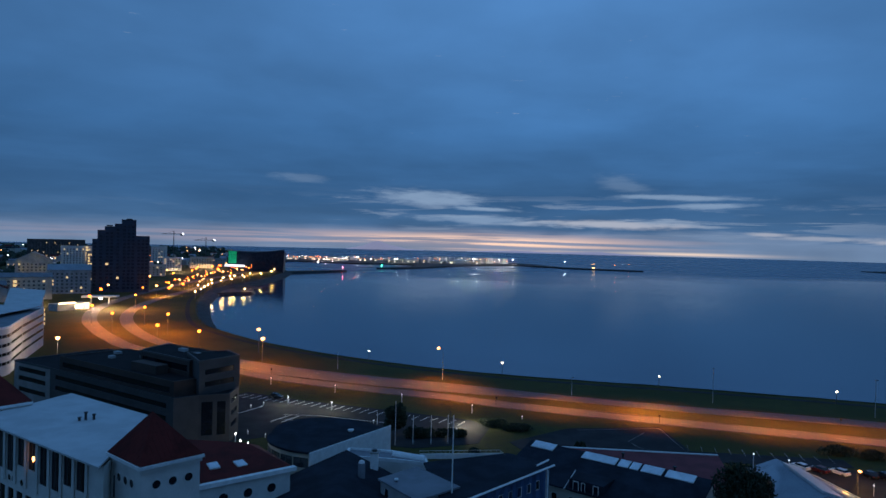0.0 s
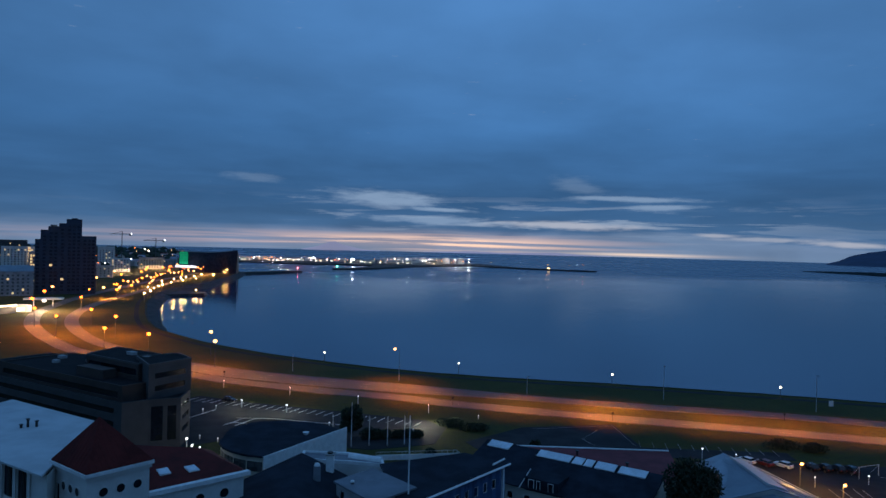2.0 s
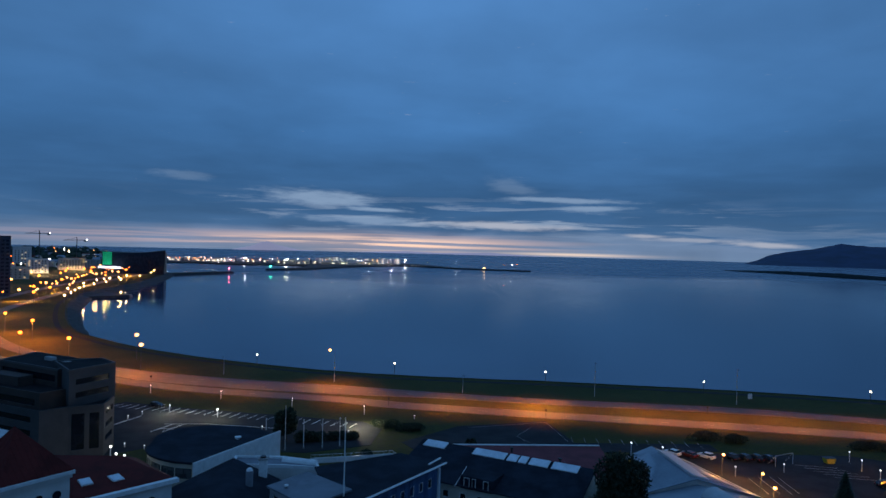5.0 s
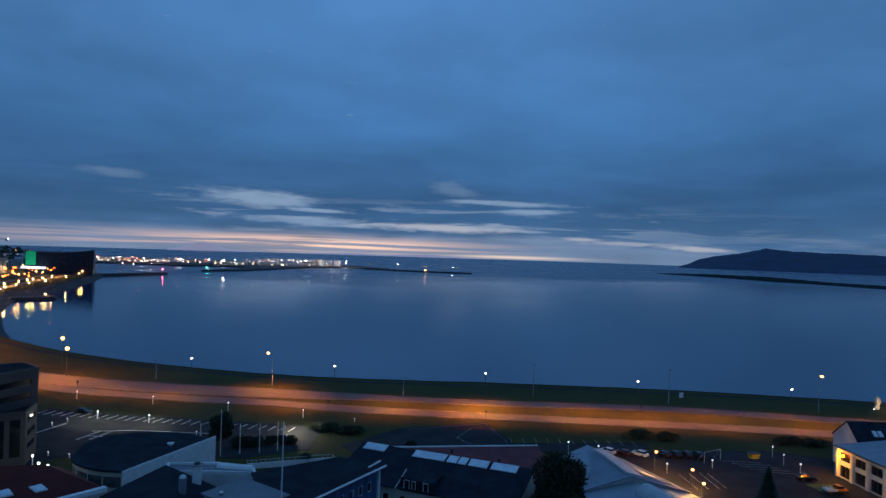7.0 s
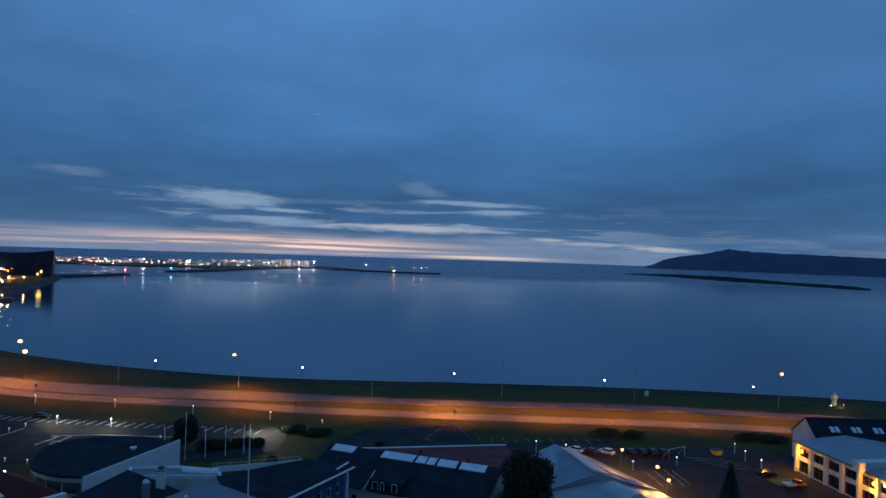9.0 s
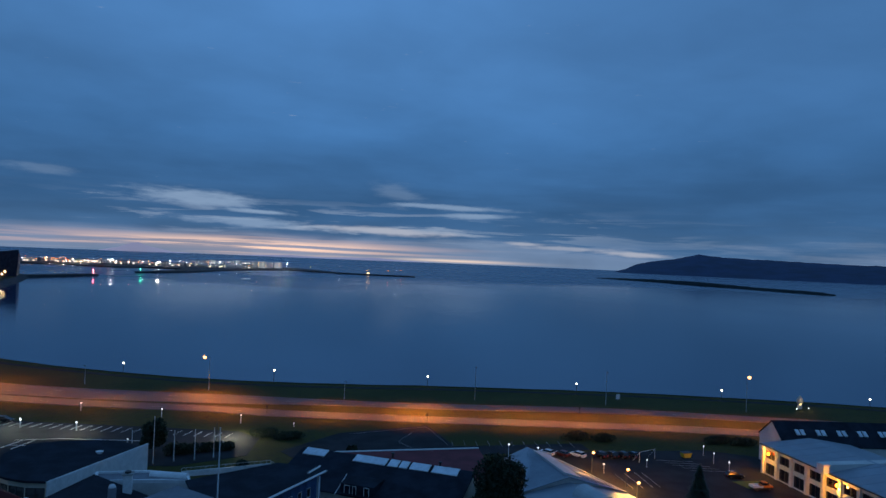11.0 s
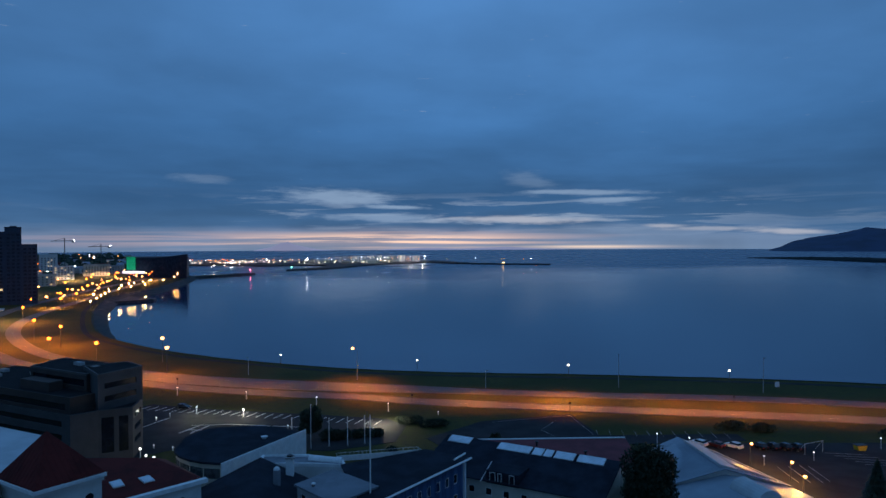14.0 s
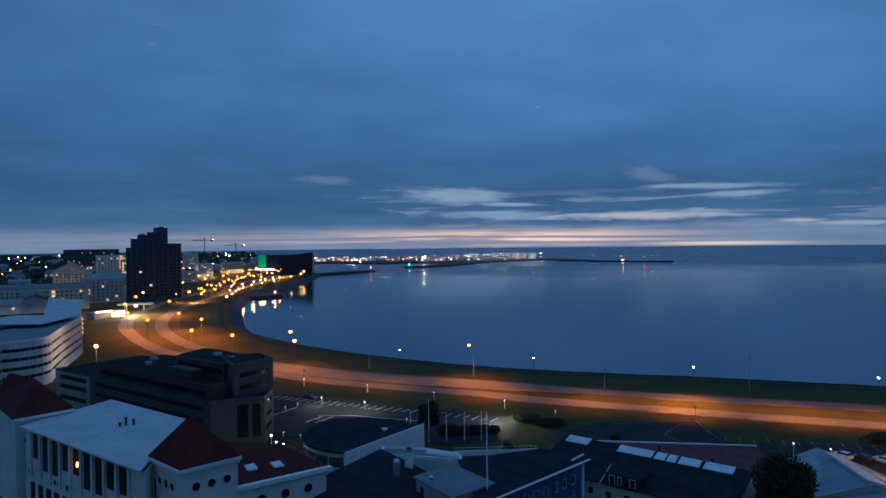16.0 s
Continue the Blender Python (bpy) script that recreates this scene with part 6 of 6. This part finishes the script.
# low white wall with a rail
lw = thing("garden_wall", (5, 156, Z0), "low white garden wall with a thin rail", "wall")
wl = [Vector((-4.2, 155.2)), Vector((4, 156.0)), Vector((14.6, 157.2)), Vector((15.6, 153.4))]
part("wall", ribbon(wl, -0.12, 0.12, Z0, Z0 + 1.2), WHITEPAINT, lw)
bm = bmesh.new()
for k in range(26):
    s = k / 25 * 2.999
    p = wl[int(s)].lerp(wl[int(s) + 1], s - int(s))
    rod((p.x, p.y, Z0 + 1.2), (p.x, p.y, Z0 + 1.9), 0.03, 4, None, bm)
for a, b in zip(wl, wl[1:]):
    rod((a.x, a.y, Z0 + 1.9), (b.x, b.y, Z0 + 1.9), 0.035, 4, None, bm)
part("rail", bm, WHITEPAINT, lw)
# football goal
gl = thing("goal_frame", (108, 145.5, Z0), "white tubular goal frame in the yard", "goal")
for x, y in ((103.9, 143.8), (109.8, 145.6)):
    part("post", rod((x, y, Z0), (x, y, Z0 + 2.6), 0.045, 6), WHITEPAINT, gl)
part("crossbar", rod((103.9, 143.8, Z0 + 2.6), (109.8, 145.6, Z0 + 2.6), 0.045, 6), WHITEPAINT, gl)
for x, y in ((103.9, 143.8), (109.8, 145.6)):
    part("stay", rod((x, y, Z0 + 2.6), (x - 0.6, y + 1.9, Z0), 0.025, 6), WHITEPAINT, gl)
yb = thing("skip", (119.2, 145.2, Z0), "small yellow metal skip in the yard", "skip")
bm = prism([(117.9, 144.4), (120.5, 144.4), (120.5, 146.0), (117.9, 146.0)], Z0 + 0.1, Z0 + 1.3)
for v in bm.verts:
    if v.co.z < Z0 + 0.5:
        v.co.x = 119.2 + (v.co.x - 119.2) * 0.7
part("tub", bm, mat("yellow_paint", (0.65, 0.48, 0.05), 0.5, 0.2, 1.0), yb)
part("rim", box(117.8, 120.6, 144.3, 146.1, Z0 + 1.3, Z0 + 1.4, 0.02), DARKPAINT, yb)
slab("grass_patch", [(117.2, 126.4), (124.6, 125.2), (122.0, 120.8), (117.4, 121.4)], mat("mown_grass", (0.09, 0.13, 0.03), 0.95, 0.25, 2.0, 0.4), "small patch of mown grass between the cars", "lawn", 0.12)


# ---- vehicles ----
def car(paint, label, x, y, turn, tall=0.0, kind="car"):
    """A hatchback: lofted body, glazed cabin, wheels, lamps, mirrors."""
    o = thing("car", (0, 0, 0), label, kind, "parked cars")
    L, W = 4.3, 1.78
    prof = [(-2.15, 0.45), (-2.12, 0.85), (-1.95, 0.98), (-1.0, 1.02), (1.05, 0.98), (1.95, 0.80), (2.12, 0.62), (2.15, 0.38), (2.0, 0.28), (-2.0, 0.28)]
    bm = bmesh.new()
    sides = []
    for s, k in ((-1, 1.0), (-0.94, 1.0), (0.94, 1.0), (1, 1.0)):
        edge = 0.93 if abs(s) == 1 else 1.0
        sides.append([bm.verts.new((px_ * (0.985 if abs(s) == 1 else 1), s * W / 2, 0.28 + (pz - 0.28) * edge + tall * 0.3 * (pz > 0.6))) for px_, pz in prof])
    for a, b in zip(sides, sides[1:]):
        for i in range(len(prof)):
            j = (i + 1) % len(prof)
            bm.faces.new((a[i], b[i], b[j], a[j]))
    bm.faces.new(sides[0][::-1])
    bm.faces.new(sides[-1])
    bmesh.ops.recalc_face_normals(bm, faces=bm.faces)
    part("body", bm, paint, o)
    cab = [(-1.85, 0.97 + tall * 0.3), (-1.5, 1.42 + tall), (0.25, 1.46 + tall), (1.05, 0.97 + tall * 0.3)]
    bm = bmesh.new()
    l = [bm.verts.new((a, -W / 2 * (0.93 if z < 1.1 + tall * 0.3 else 0.76), z)) for a, z in cab]
    r = [bm.verts.new((a, W / 2 * (0.93 if z < 1.1 + tall * 0.3 else 0.76), z)) for a, z in cab]
    bm.faces.new(l)
    bm.faces.new(r[::-1])
    for i in range(3):
        bm.faces.new((l[i], r[i], r[i + 1], l[i + 1]))
    bmesh.ops.recalc_face_normals(bm, faces=bm.faces)
    part("cabin_glass", bm, GLASS, o, "dark glazed cabin")
    part("roof", box(-1.5, 0.27, -W * 0.37, W * 0.37, 1.43 + tall, 1.49 + tall, 0.02), paint, o)
    for sx in (-1.3, 1.32):
        for sy in (-0.82, 0.82):
            w = part("wheel", rod((sx, sy - 0.1, 0.32), (sx, sy + 0.1, 0.32), 0.32, 14), DARKPAINT, o)
            part("rim", rod((sx, sy - 0.11, 0.32), (sx, sy + 0.11, 0.32), 0.19, 10), STEEL, w)
    for sy in (-0.62, 0.62):
        part("headlight", box(2.02, 2.13, sy - 0.2, sy + 0.2, 0.62, 0.76, 0.02), WHITEPAINT, o)
        part("tail_light", box(-2.16, -2.08, sy - 0.16, sy + 0.16, 0.72, 0.9, 0.02), mat("red_lens", (0.35, 0.01, 0.01), 0.3, 0.1, 1.0, 0.0), o)
        part("mirror", box(0.75, 0.9, sy * 1.52 - 0.1, sy * 1.52 + 0.1, 0.98, 1.1, 0.02), paint, o)
    o.matrix_basis = pose(x, y, Z0 + 0.06, 0, 0, turn)
    return o


BLACKCAR = mat("black_car_paint", (0.015, 0.015, 0.018), 0.25, 0.1, 1.0, 0.0)
GREYCAR = mat("grey_car_paint", (0.10, 0.10, 0.11), 0.3, 0.1, 1.0, 0.0, 0.4)
WHITECAR = mat("white_car_paint", (0.70, 0.71, 0.72), 0.3, 0.05, 1.0, 0.0)
REDCAR = mat("dark_red_car_paint", (0.08, 0.012, 0.012), 0.3, 0.1, 1.0, 0.0)
ORANGECAR = mat("orange_car_paint", (0.75, 0.20, 0.02), 0.4, 0.1, 1.0, 0.0)
base_car = car(BLACKCAR, "black estate car parked in the yard", 96.2, 149.6, 100, 0.18)
for x, y, a in ((99.0, 149.0, 100), (101.8, 148.4, 98), (104.4, 147.6, 99)):
    copy_thing(base_car, pose(x, y, Z0 + 0.06, 0, 0, a))
car(WHITECAR, "white hatchback parked in the yard", 90.6, 151.2, 118)
car(REDCAR, "dark red car parked in the yard", 86.8, 152.6, 115)
car(WHITECAR, "pale car parked behind the hall", 83.4, 154.4, 118)
car(BLACKCAR, "black off-road car beside the grass patch", 119.6, 128.4, -12, 0.2)
car(BLACKCAR, "black car parked alone in the car park", -51.2, 211.0, -20, 0.1)
# orange pick-up with a pale bed
pk = thing("pickup_truck", (0, 0, 0), "orange pick-up truck with a pale load bed", "truck", "parked cars")
bm = box(-2.5, 2.5, -0.9, 0.9, 0.4, 0.75, 0.05)
part("chassis", bm, DARKPAINT, pk)
part("cab", box(0.0, 1.6, -0.9, 0.9, 0.75, 1.25, 0.08), ORANGECAR, pk)
part("bonnet", box(1.6, 2.5, -0.88, 0.88, 0.7, 1.1, 0.1), ORANGECAR, pk)
bm = prism([(0.05, -0.82), (1.55, -0.82), (1.55, 0.82), (0.05, 0.82)], 1.25, 1.75)
for v in bm.verts:
    if v.co.z > 1.5:
        v.co.x = 0.15 + (v.co.x - 0.05) * 0.72
        v.co.y *= 0.88
part("cabin_glass", bm, GLASS, pk, "dark glazed cab")
part("roof", box(0.12, 1.25, -0.74, 0.74, 1.75, 1.82, 0.03), ORANGECAR, pk)
part("light_bar", box(0.5, 0.8, -0.55, 0.55, 1.82, 1.94, 0.03), ORANGECAR, pk)
bm = bmesh.new()
add_box(bm, -2.5, -0.05, -0.92, 0.92, 0.75, 0.82)
add_box(bm, -2.5, -0.05, -0.92, -0.86, 0.82, 1.2)
add_box(bm, -2.5, -0.05, 0.86, 0.92, 0.82, 1.2)
add_box(bm, -2.5, -2.44, -0.86, 0.86, 0.82, 1.2)
part("load_bed", bm, WHITEPAINT, pk, "pale metal load bed")
for sx in (-1.6, 1.65):
    for sy in (-0.8, 0.8):
        w = part("wheel", rod((sx, sy - 0.13, 0.38), (sx, sy + 0.13, 0.38), 0.38, 14), DARKPAINT, pk)
        part("rim", rod((sx, sy - 0.14, 0.38), (sx, sy + 0.14, 0.38), 0.2, 10), STEEL, w)
pk.matrix_basis = pose(119.6, 120.2, Z0 + 0.06, 0, 0, -8)
